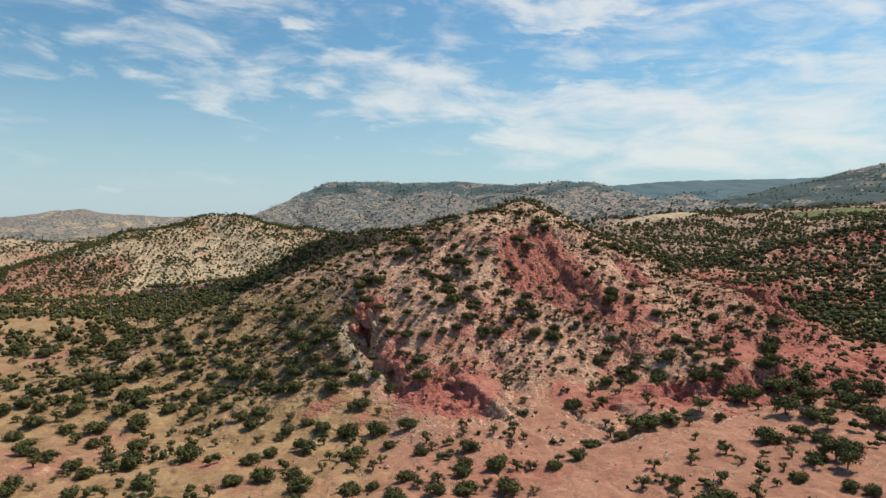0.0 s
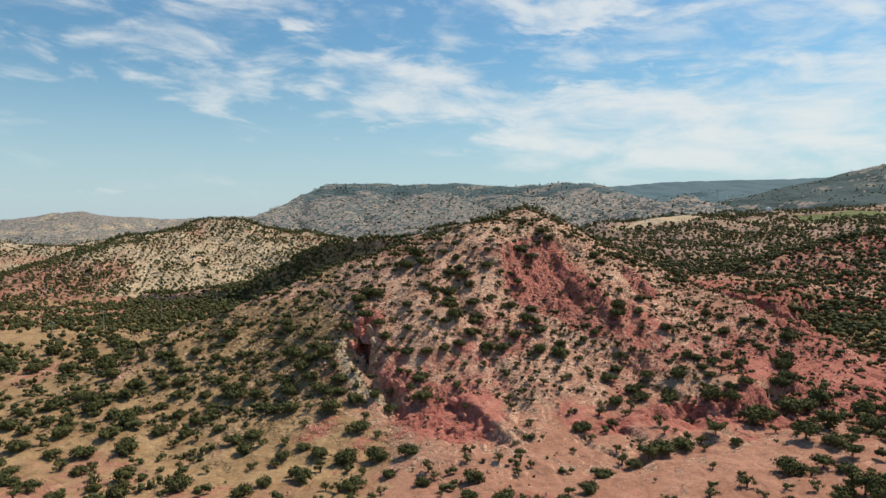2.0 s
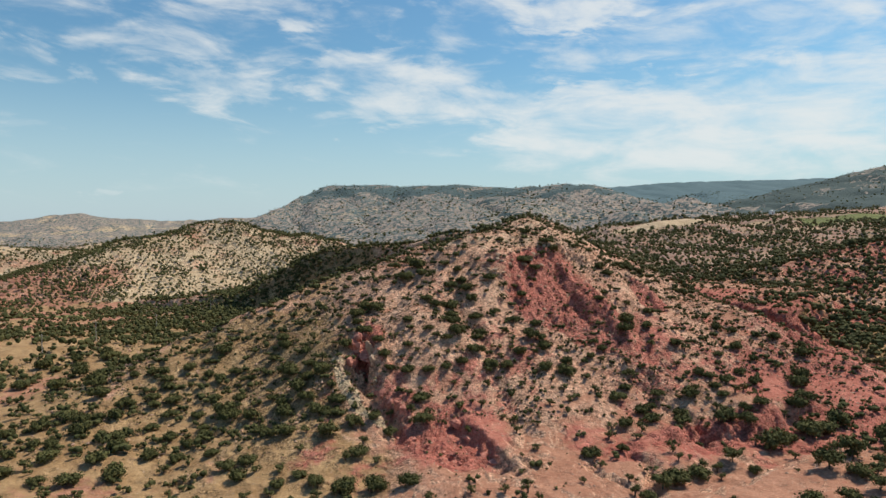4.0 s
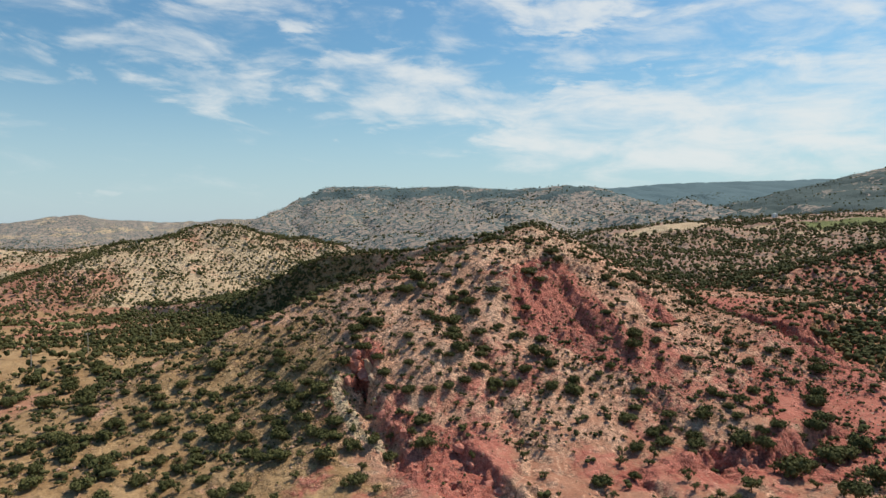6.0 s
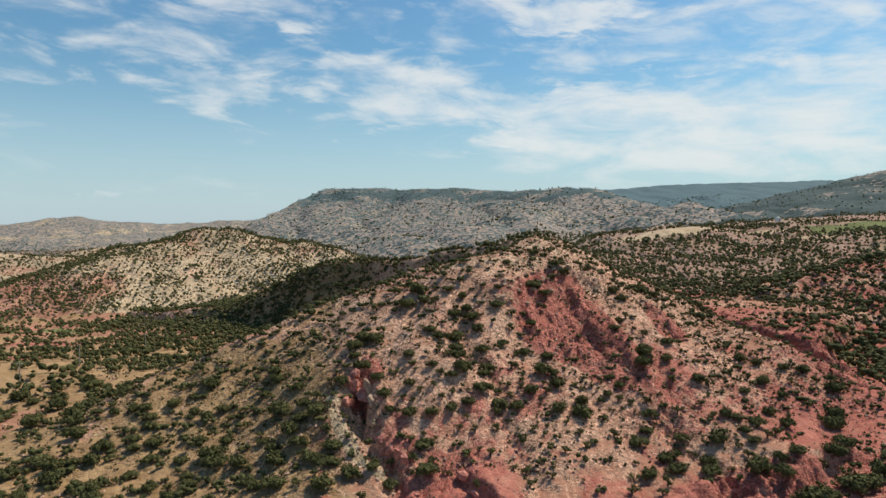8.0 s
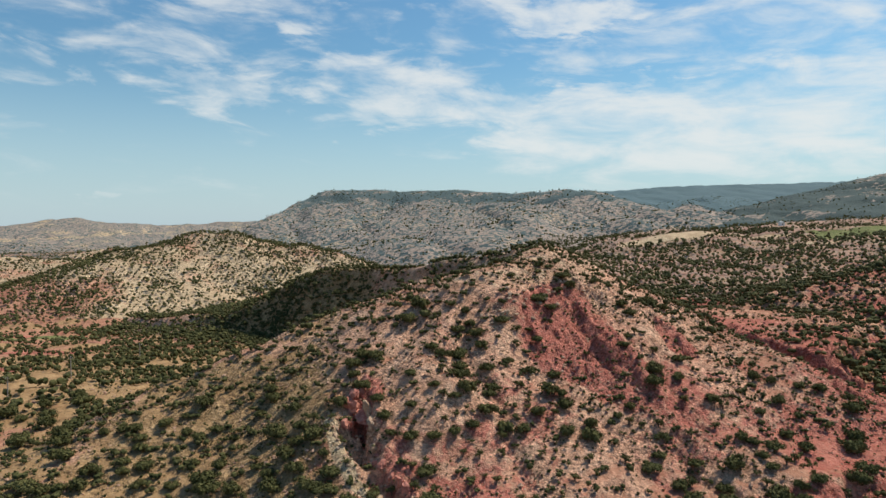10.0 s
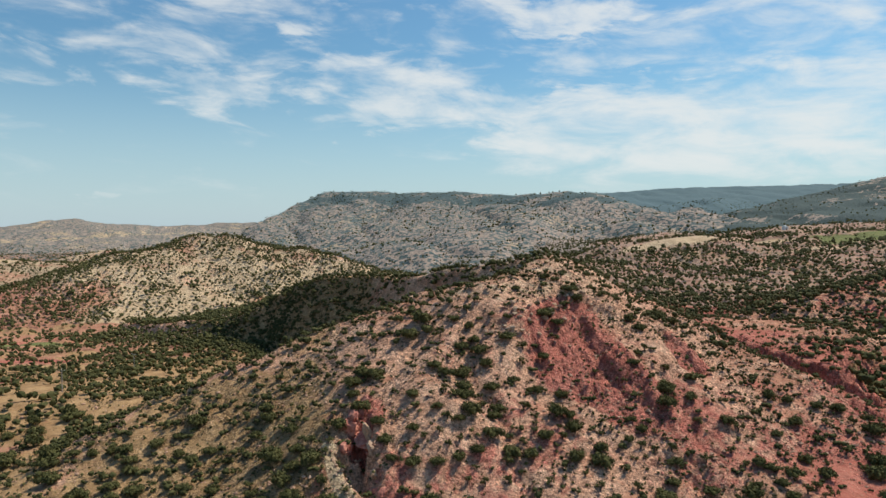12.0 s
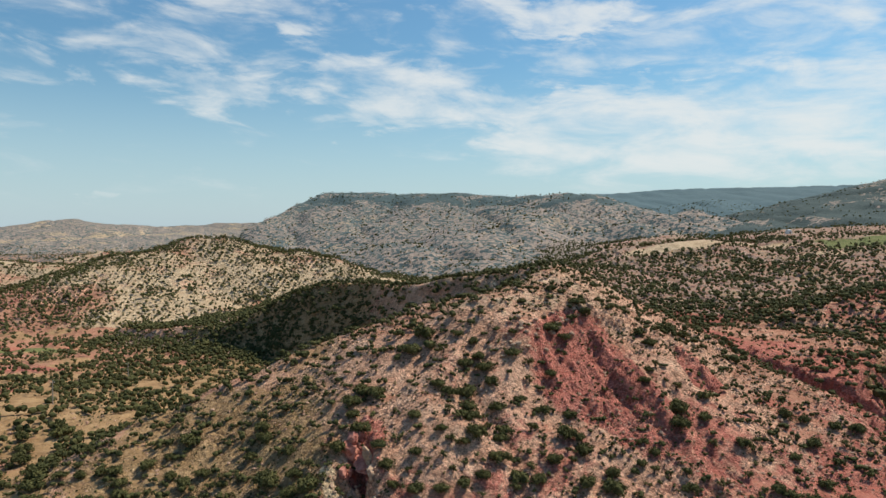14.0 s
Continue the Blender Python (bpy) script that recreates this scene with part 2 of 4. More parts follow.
SPUR = [(30, 262, 7.5, 0.70, 0.57), (9, 237, 3.0, 0.71, 0.57), (-5, 209, -11.9, 0.88, 0.76), (-20, 188, -35.1, 0.34, 0.39), (-14, 165, -42.8, 0.40, 0.52), (-2, 142, -42.0, 0.14, 0.58)]
CREST = [(-245, 545, -52, .5, 1.95), (-157, 480, -41, .5, 1.95), (-136, 466, -36, .5, 1.95), (-104, 438, -23, .5, 1.95), (-85, 422, -13, .5, 1.95), (-68, 403, -7, .5, 1.95), (-43, 376, -4.5, .5, 1.95), (-25, 350, -3.5, .5, 1.95), (5, 311, 3, .5, 1.95), (33, 283, 10, .5, 1.3), (30, 262, 8, .5, .8)]
SHOULDER = [(30, 262, 7.0, 0.80, 0.59), (52, 287, -1.7, 0.51, 0.52), (72, 272, -8.0, 0.55, 0.45), (90, 250, -18.5, 0.55, 0.45), (98, 222, -22.8, 0.50, 0.40), (109, 206, -29.5, 0.45, 0.40), (122, 196, -36.0, 0.45, 0.45)]
WEST = [(-8, 240, -6.5, 0.50, 0.58), (-24, 205, -20.7, 0.72, 0.68), (-33, 190, -35.6, 0.36, 0.49)]
SADDLE = [(30, 262, 5.3, 0.56, 0.90), (-10, 254, -2.1, 0.53, 1.00), (-42, 247, -12.4, 0.52, 1.00), (-80, 234, -28.7, 0.35, 0.80)]
FACE = [(32, 256, 2.7, 0.44, 0.58), (36, 225, -19.0, 0.60, 0.35), (45, 195, -33.3, 0.50, 0.50), (70, 180, -34.3, 0.50, 0.73), (95, 185, -38.5, 0.50, 0.51)]
CONE = [(-87, 800, -27, .42, .3), (-135, 845, -13, .42, .3), (-186, 866, -7, .42, .3), (-259, 868, 11, .42, .3), (-300, 866, 14, .42, .3), (-319, 810, 0, .38, .3), (-339, 765, -12, .36, .3), (-358, 730, -23, .36, .3), (-380, 695, -33, .36, .3), (-412, 660, -47, .36, .3)]
PALE_HILL = [(-1100, 1000, -5, .3, .3), (-761, 1000, -13, .3, .3), (-626, 1000, -24, .3, .3), (-467, 980, -38, .3, .3)]
KNOLL = [(-728, 1310, -46, .4, .4), (-675, 1300, -27, .4, .4), (-646, 1300, -17, .4, .4), (-612, 1300, -22, .4, .4), (-583, 1300, -37, .4, .4)]
FAR_LEFT = [(-3300, 2500, -60, .2, .15), (-2451, 2700, -60, .2, .12), (-1872, 2850, -8, .2, .2), (-1739, 2900, 49, .2, .16), (-1623, 2950, 74, .2, .16), (-1569, 2980, 54, .2, .14), (-1388, 3100, 43, .2, .14), (-1265, 3300, 47, .2, .14), (-1000, 3500, 10, .2, .14)]
MESA = [(-681, 2380, 5, .5, .3), (-554, 2350, 50, .6, .35), (-501, 2335, 95, .7, .4), (-450, 2325, 126, .6, .35), (-400, 2320, 141, .5, .3), (-348, 2300, 149, .5, .26), (-227, 2250, 150, .5, .24), (-111, 2200, 135, .5, .22), (34, 2100, 138, .5, .22), (137, 2050, 127, .5, .22), (248, 1980, 115, .5, .22), (317, 1900, 122, .5, .22), (395, 1820, 118, .5, .22), (452, 1700, 92, .5, .25), (503, 1560, 70, .4, .25)]
MESA_SPUR = [(248, 1980, 115, .25, .25), (220, 1600, 62, .25, .25), (140, 1350, 40, .22, .22), (90, 1150, 0, .2, .2)]
FAR_RIGHT = [(400, 4300, 130, .3, .2), (808, 4300, 231, .3, .2), (1053, 4300, 260, .3, .2), (1620, 4300, 290, .3, .2), (2097, 4250, 294, .3, .2), (2628, 4200, 313, .3, .2), (3215, 4000, 344, .3, .2), (3634, 3200, 342, .3, .2)]
RIGHT_HILL = [(712, 1550, 34, .4, .4), (737, 1530, 52, .3, .3), (779, 1500, 73, .3, .25), (824, 1480, 89, .3, .22), (884, 1450, 103, .3, .2), (935, 1430, 115, .3, .2), (1068, 1400, 148, .3, .2), (1205, 1300, 160, .3, .2)]
PLATEAU = [(168, 680, 6, .55, .5), (212, 668, 10, .3, .3), (262, 668, 11, .3, .25), (350, 680, 14, .2, .17), (520, 660, 18, .2, .17), (800, 700, 36, .2, .2)]
HOUSE_KNOLL = [(335, 742, 17.5, .2, .12), (375, 740, 19.5, .2, .12), (430, 750, 20.5, .2, .12)]
PLATEAU_BACK = [(300, 1000, 8, .4, .4), (600, 950, 26, .15, .15), (900, 900, 50, .15, .15)]
SIDE_HILL = [(205, 500, -28.8, 0.30, 0.20), (265, 440, -22.7, 0.34, 0.20), (340, 400, 13.7, 0.41, 0.25), (460, 370, 30.0, 0.30, 0.25)]
FAR_BACK = [(-2400, 4300, 20, .2, .2), (-1747, 4300, 47, .2, .2), (-1423, 4300, 66, .2, .2), (-1226, 4300, 69, .2, .2), (-800, 4300, 55, .2, .2)]
MESA_END = [(339, 1250, 30, .3, .3), (416, 1300, 56, .3, .3), (481, 1320, 68, .3, .3), (536, 1330, 59, .3, .3), (587, 1330, 41, .35, .3), (627, 1330, 18, .4, .4)]
MID_RIGHT = [(844, 2500, 96, .3, .3), (905, 2500, 122, .3, .3), (1011, 2500, 141, .3, .3), (1087, 2500, 130, .4, .3), (1166, 2500, 71, .5, .4)]
NEAR_RIGHT = [(150, 120, -32.0, 0.40, 0.40), (230, 180, -22.0, 0.40, 0.40), (330, 230, -5.0, 0.40, 0.40)]

EAST_HILL = [(176, 376, -22, .3, .35), (195, 372, -14, .3, .38), (215, 370, -7.5, .3, .38), (240, 368, -2, .3, .36), (290, 366, 8, .3, .34), (400, 350, 24, .3, .3)]


def base(x, y):
    left = np.interp(y, [-300, 90, 150, 230, 262, 330, 420, 570, 770, 1200, 2000, 3500, 4800], [-40, -46, -49, -42, -39, -45, -50.5, -64, -74, -78, -60, -32, -32])
    right = np.interp(y, [-300, 90, 140, 200, 320, 450, 650, 900, 1200, 2000, 3500, 4800], [-30, -38, -38, -37, -30, -27, -30, -15, 0, 20, 60, 90])
    w = step(-90, 90, x - 0.1 * y)
    return left + (right - left) * w


NEAR_FORMS = ((1, SPUR, 5, 5), (1, CREST, 3, 4), (1, SHOULDER, 4, 5), (1, WEST, 8, 5), (1, SADDLE, 8, 6), (1, FACE, 8, 6), (2, SIDE_HILL, 15, 8), (2, NEAR_RIGHT, 15, 8), (2, EAST_HILL, 8, 5))
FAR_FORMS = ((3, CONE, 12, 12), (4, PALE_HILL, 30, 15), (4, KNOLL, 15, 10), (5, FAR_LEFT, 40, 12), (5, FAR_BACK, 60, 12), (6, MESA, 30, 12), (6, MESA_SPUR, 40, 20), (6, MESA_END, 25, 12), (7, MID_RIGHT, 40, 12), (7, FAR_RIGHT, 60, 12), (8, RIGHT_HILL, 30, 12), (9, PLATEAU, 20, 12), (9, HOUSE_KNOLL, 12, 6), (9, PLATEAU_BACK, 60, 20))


CLIFF = [(104, 325), (110, 305), (114, 285), (114, 262), (118, 248), (124, 236), (134, 236), (143, 246), (150, 262), (162, 275), (185, 285)]


def terrace(x, y, z):
    """The flat red terrace behind its gullied cliff."""
    jx, jy = x + 2.2 * fractal(x, y, 7, 4, 75, 0.65), y + 2.2 * fractal(x, y, 7, 4, 77, 0.65)
    side, best = np.full(np.shape(x), -99.0), np.full(np.shape(x), 1e9)
    for (x0, y0), (x1, y1) in zip(CLIFF, CLIFF[1:]):
        dx, dy = x1 - x0, y1 - y0
        u = np.clip(((jx - x0) * dx + (jy - y0) * dy) / (dx * dx + dy * dy), 0, 1)
        d = np.hypot(jx - x0 - u * dx, jy - y0 - u * dy)
        side = np.where(d < best, np.where(dx * (jy - y0) - dy * (jx - x0) > 0, d, -d), side)
        best = np.minimum(best, d)
    flat = -23.6 - 0.3 * np.clip(248 - y, 0, 30) - 0.1 * np.clip(y - 350, 0, 100)
    end = 127 + 0.9 * np.maximum(0, y - 252)
    inside = step(-2.6, 0.8, side) * step(420, 350, y) * step(190, 160, x) * step(6, -4, jx - end)
    return z + inside * np.maximum(flat - z, 0)


def land(x, y):
    """The height of the land, and which of its forms stands there."""
    x, y = np.asarray(x, float), np.asarray(y, float)
    wx, wy = x + 3.0 * fractal(x, y, 26, 3, 5), y + 3.0 * fractal(x, y, 26, 3, 9)
    z = base(x, y)
    top, form = z + 1.5, np.zeros(x.shape, int)
    far = step(350, 520, np.hypot(x, y))
    fx, fy = x + far * 9 * fractal(x, y, 110, 3, 21), y + far * 9 * fractal(x, y, 110, 3, 23)
    for forms, px, py in ((NEAR_FORMS, wx, wy), (FAR_FORMS, fx, fy)):
        for kind, line, soft, k in forms:
            h = ridge(px, py, line, soft)
            if line is MESA:  # its steep western end
                h = np.minimum(h, 138 + 0.75 * (px + 420 + 0.1 * (py - 2320)))
            form = np.where(h > top, kind, form)
            top = np.maximum(top, h)
            z = smax(z, h, k)
    z = terrace(x, y, z)
    drains = 1 - np.abs(fractal(x + 0.25 * y, y * 0.35, 150, 3, 92))
    z = z - np.where(form == 6, 14 * drains**2 * step(132, 80, z), 0) - np.where(np.isin(form, (5, 7, 8)), 10 * drains**2, 0)
    return z + relief(x, y), form


def bank(x, y, line, high, sharp, reach):
    """A cut step in the slope: the side to the left of the line stands higher."""
    d, t = along(x, y, line)
    side, best = np.zeros(np.shape(x)), np.full(np.shape(x), 1e9)
    for (x0, y0), (x1, y1) in zip(line, line[1:]):
        dx, dy = x1 - x0, y1 - y0
        u = np.clip(((x - x0) * dx + (y - y0) * dy) / (dx * dx + dy * dy), 0, 1)
        e = np.hypot(x - x0 - u * dx, y - y0 - u * dy)
        s = (dx * (y - y0) - dy * (x - x0)) / math.hypot(dx, dy)
        side = np.where(e < best, s, side)
        best = np.minimum(best, e)
    return 0.5 * high * np.tanh(np.sign(side) * d / sharp) * np.exp(-((d / reach) ** 2)) * step(0, 0.12, t) * step(1, 0.88, t)


BANKS = (
    ([(12, 215), (22, 222), (30, 229), (36, 234), (47, 238), (55, 240)], 3.2, 1.2, 9),
    ([(36, 236), (39, 225), (42, 213), (46, 203), (50, 194)], 2.2, 0.9, 6),
    ([(23, 226), (23, 219), (24, 211)], 1.6, 0.8, 4),
    ([(59, 237), (63, 231), (68, 224), (72, 217)], 2.6, 1.0, 5),
    ([(106, 216), (113, 211), (122, 208), (130, 212)], 2.4, 1.2, 5),
    ([(44, 154), (52, 158), (58, 161), (64, 157), (73, 163), (84, 168), (92, 172)], 4.0, 1.2, 8),
    ([(1, 169), (4, 162), (8, 156), (11, 148), (13, 141)], 3.4, 0.9, 7),
    ([(-22, 194), (-20.8, 189), (-20.2, 185), (-18.6, 180)], 4.2, 0.4, 4.5),
    ([(-21, 193), (-19.6, 187.5), (-18, 181.5), (-15.2, 176), (-12.2, 171.5), (-9, 167), (-4, 162)], 2.6, 0.5, 4),
    ([(-3, 148), (-5, 151), (-11, 160), (-15.5, 167.5), (-19.5, 171.5), (-24.5, 179), (-27, 185), (-28, 190)], 1.8, 1.0, 5),
)
GULLIES = (
    ([(-22.5, 190), (-22, 185), (-20, 179), (-17.5, 174), (-14, 169.5), (-9, 163), (-4, 155), (0, 147), (4, 138)], 0.5, 1.4),
    ([(40, 152), (38.5, 144), (38, 136), (39, 128)], 1.5, 1.1),
    ([(30, 150), (29, 142), (33, 132)], 1.2, 0.9),
    ([(104, 300), (108, 280), (109, 262), (113, 246), (119, 232), (128, 222), (136, 210)], 1.8, 3.0),
    ([(118, 246), (124, 236), (130, 226), (136, 212)], 4.0, 3.5),
    ([(46, 190), (55, 172), (58, 160), (54, 148)], 2.0, 2.5),
    ([(48, 232), (52, 215), (54, 200), (60, 180)], 1.6, 3.0),
    ([(6, 228), (4, 205), (12, 185), (16, 165), (20, 148)], 1.5, 2.2),
    ([(-22, 194), (-22.6, 188.5), (-22.4, 184), (-20.6, 179)], 4.2, 1.9),
    ([(-62, 146), (-58, 152), (-52, 158), (-44, 162)], 0.9, 1.0),
    ([(132, 210), (128, 196), (112, 175), (96, 158), (70, 146), (52, 138), (36, 130), (16, 125)], 2.2, 5.0),
)


def relief(x, y):
    """Rills, lumps and cut banks on the larger forms."""
    far = np.hypot(x, y)
    near = step(520, 400, far)
    out = 0.45 * fractal(x, y, 15, 5, 31, 0.6) - 0.35 * near * (1 - np.abs(fractal(x, y, 6, 3, 37, 0.6))) ** 3 * step(-46, -36, base(x, y) + 60 * step(-110, -60, x)) + step(400, 900, far) * 4 * fractal(x, y, 80, 3, 41)
    jx, jy = x + 1.9 * fractal(x, y, 8, 4, 71, 0.65), y + 1.9 * fractal(x, y, 8, 4, 73, 0.65)
    for line, high, sharp, reach in BANKS:
        out = out + bank(jx, jy, line, high, sharp, reach)
    for line, deep, wide in GULLIES:
        out = out + gully(jx, jy, line, deep, wide)
    # runnels down the face of the hill
    slant = x + 0.25 * (y - 200) * np.sign(x - 25)
    runs = 1 - np.abs(fractal(slant + 2 * fractal(x, y, 12, 2, 83), y * 0.3, 3.6, 3, 81))
    face = step(5, 30, x) * step(125, 95, x) * step(135, 160, y) * step(262, 240, y)
    out -= (0.22 + 0.25 * step(-0.1, 0.5, fractal(x, y, 25, 2, 87))) * face * near * runs**2
    scarp = step(1.3, 0.6, np.hypot((x - 36) / 15, (y - 219) / 19)) + step(1.3, 0.6, np.hypot((x - 112) / 18, (y - 228) / 24)) + step(1.3, 0.6, np.hypot((x - 66) / 7, (y - 228) / 11)) + step(1.3, 0.6, np.hypot((x - 68) / 22, (y - 160) / 8))
    out -= 1.2 * scarp * (1 - np.abs(fractal(slant + 0.6 * fractal(x, y, 4, 2, 88), y * 0.2, 2.4, 2, 89))) ** 2
    ravine, _ = along(x, y, [(-24, 192), (-17, 176), (-8, 162), (4, 150), (12, 142)])
    rugged = np.clip(scarp + step(9, 4, ravine), 0, 1)
    out += 0.7 * rugged * fractal(x, y, 3.6, 3, 97, 0.7)
    out += step(105, 125, x) * step(270, 290, y) * step(400, 370, y) * 0.9 * fractal(x, y, 9, 4, 98, 0.65)
    folds = 1 - np.abs(fractal((x * 0.8 + y * 0.6) * 0.35, x * 0.6 - y * 0.8, 11, 2, 85))
    west = step(-10, -40, x) * step(-140, -110, x) * step(180, 220, y) * step(330, 290, y)
    out -= 0.8 * west * folds**2
    crags = step(360, 480, far) * step(1100, 900, far)
    out -= 3.0 * crags * (1 - np.abs(fractal(x, y * 0.4, 45, 2, 91))) ** 2
    return out


def height(x, y):
    return land(x, y)[0]


# ---- the ground, its hills and the mountains ----
def mesh_of(name, verts, faces, material=None, zones=None, smooth=True):
    """A mesh from arrays of corners and of faces that all have as many corners."""
    verts, faces = np.asarray(verts, np.float32), np.asarray(faces, np.int32)
    me = bpy.data.meshes.new(name)
    me.vertices.add(len(verts))
    me.vertices.foreach_set("co", verts.ravel())
    me.loops.add(faces.size)
    me.loops.foreach_set("vertex_index", faces.ravel())
    me.polygons.add(len(faces))
    me.polygons.foreach_set("loop_start", np.arange(0, faces.size, faces.shape[1], dtype=np.int32))
    me.polygons.foreach_set("use_smooth", np.full(len(faces), smooth))
    for key, values in (zones or {}).items():
        me.attributes.new(key, "FLOAT", "POINT").data.foreach_set("value", np.asarray(values, np.float32))
    me.update(calc_edges=True)
    if material:
        me.materials.append(material)
    return me


def zones_at(x, y, z, form):
    """Where the soil is red clay, olive scrub land, pale rock or green field, each 0 to 1, with some painted shade and
    haze.
    """
    near = np.hypot(x, y) < 520
    big, mid = fractal(x, y, 60, 3, 51), fractal(x, y, 16, 3, 53)

    def spot(cx, cy, rx, ry):
        return step(1.25, 0.55, np.hypot((x - cx) / rx, (y - cy) / ry) + 0.25 * mid)

    red = 0.22 + 0.2 * big + 0.25 * mid + 0.11 * step(-25, 15, x) * near + 0.30 * step(45, 100, x) * near
    for cx, cy, rx, ry, much in ((34, 220, 14, 18, .9), (44, 205, 10, 14, .6), (66, 228, 6, 11, .6), (68, 158, 24, 9, .5), (45, 150, 14, 8, .35),
                                 (2, 156, 13, 16, .4), (-12, 170, 5, 12, .2), (-21, 192, 5, 7, .6), (150, 330, 38, 45, -.4), (60, 190, 20, 16, .2), 
                                 (-48, 226, 12, 22, .15), (-40, 128, 22, 7, .3), (-220, 388, 32, 17, .85), (-196, 316, 26, 12, .75), (250, 420, 60, 60, .35)):
        red += much * spot(cx, cy, rx, ry)
    d, t = along(x + 1.5 * mid, y + 1.5 * big, CLIFF)
    red += 0.6 * step(7, 3, d) + 0.35 * spot(118, 212, 12, 7)
    red -= 0.5 * step(-4, 3, z) * near
    olive = near * step(5, -35, x + 0.15 * (y - 150)) * (0.5 + 0.35 * big + 0.25 * mid)
    olive += 0.3 * near * step(175, 150, y) * step(5, -15, x)
    olive += 0.4 * near * step(-90, -120, x)
    olive += 0.36 * near * step(60, 105, x) * step(300, 270, y)
    # soil colour darkened along the crest's near flank to deepen its shade
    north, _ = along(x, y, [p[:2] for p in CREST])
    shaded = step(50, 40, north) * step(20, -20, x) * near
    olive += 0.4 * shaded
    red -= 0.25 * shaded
    red -= 0.3 * near * step(-90, -120, x)
    ochre = near * step(-26, -40, x) * step(-125, -115, x) * step(150, 165, y) * step(275, 255, y)
    olive += 0.3 * ochre
    red -= 0.2 * ochre
    pale = 0.45 * step(-10, 2, z) * near
    d, t = along(x + 1.2 * mid, y + 1.2 * big, [(-28, 186), (-25, 178.5), (-20.8, 171), (-16.6, 166.5)])
    pale += 0.8 * step(2.4, 1.0, d)
    pale += 0.3 * spot(-6, 136, 10, 5) + 0.4 * spot(-84, 205, 20, 3)
    pale = np.where(form == 3, 0.68 + 0.2 * mid + 0.15 * big - 0.6 * step(-25, -45, z) * step(-300, -360, x), pale)
    red = np.where(form == 2, red - 0.3, red)
    # the dim right slope: its gloom is painted in as duller, less red soil
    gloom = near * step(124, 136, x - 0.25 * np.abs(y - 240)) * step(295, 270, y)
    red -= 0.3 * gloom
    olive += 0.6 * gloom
    red = np.where(form == 3, -0.05 + 0.4 * step(-8, -30, z) * step(-290, -330, x) + 0.2 * big + 0.2 * mid, red)
    red = np.where(form == 9, 0.0 + 0.3 * mid + 0.25 * big, red)
    far = np.isin(form, (5, 6))
    pale = np.where(far, 0.3 + 0.3 * big, pale)
    pale = np.where(form == 4, 0.55 + 0.3 * mid, pale)
    olive = np.where(np.isin(form, (7, 8)), 0.8, olive)
    olive = np.where(form == 9, 0.45 + 0.3 * mid, olive)
    olive = np.where((form == 0) & (np.hypot(x, y) > 420), 0.45 + 0.3 * mid, olive)
    green = np.where((form == 9) | (form == 8), 0.85 * spot(400, 635, 70, 30) + 0.6 * spot(500, 800, 140, 60), 0.0) + 0.75 * spot(-280, 476, 46, 13) + 0.7 * spot(-265, 541, 14, 8)
    road, _ = along(x, y, [(-1650, 2270), (-1535, 2343), (-1370, 2470), (-1315, 2604), (-1217, 2727), (-1109, 2921)])
    pale = pale + step(22, 10, road)
    pale = np.where(form == 9, 0.15 + 0.95 * spot(212, 646, 44, 16) + 0.7 * spot(300, 650, 34, 9) + 0.6 * spot(330, 600, 40, 8), pale)
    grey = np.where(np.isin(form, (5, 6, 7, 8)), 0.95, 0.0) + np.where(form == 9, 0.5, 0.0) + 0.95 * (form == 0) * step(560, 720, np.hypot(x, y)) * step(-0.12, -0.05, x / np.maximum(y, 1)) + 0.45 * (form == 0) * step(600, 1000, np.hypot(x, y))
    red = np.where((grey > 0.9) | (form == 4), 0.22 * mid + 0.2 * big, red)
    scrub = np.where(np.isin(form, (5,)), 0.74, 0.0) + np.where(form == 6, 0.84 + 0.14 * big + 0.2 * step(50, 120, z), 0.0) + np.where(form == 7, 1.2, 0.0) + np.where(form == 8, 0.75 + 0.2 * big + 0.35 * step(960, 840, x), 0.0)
    scrub += np.where((form == 0) & (np.hypot(x, y) > 640) & (x > -0.1 * y), 0.5, np.where((form == 0) & (np.hypot(x, y) > 900), 0.45, 0.0))
    scrub += np.where(np.hypot(x, y) > 1150, 0.4, 0.0) * np.isin(form, (0, 4, 9))
    # how much painted haze each form takes: most on the far right ridge
    return {"haze_tint": np.where(form == 7, 1.0, np.where(np.isin(form, (5, 6)), 0.3, 0.0)), "scrub": scrub, "grey": grey, "red": red, "olive": olive, "pale": pale, "green": green}


LAND = (
    ("ground", "dry valley ground of tan and red soil between the hills", "ground"),
    ("hill", "steep bare red and tan clay hill with a rocky top", "hill"),
    ("hillside", "dark scrub-covered slope of reddish soil above the gully", "hillside"),
    ("hill", "rounded pale beige hill dotted with dark shrubs", "hill"),
    ("hill", "low pale tan hill with scattered shrubs", "hill"),
    ("mountain", "distant low hazy mountain of pale rock", "mountain"),
    ("mountain", "long flat-topped mountain with scrubby grey-green slopes", "mountain"),
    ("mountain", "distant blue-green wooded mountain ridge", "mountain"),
    ("mountain", "dark wooded mountain slope with terraces", "mountain"),
    ("plateau", "level plateau with pale fields above a scrubby slope", "plateau"),
)


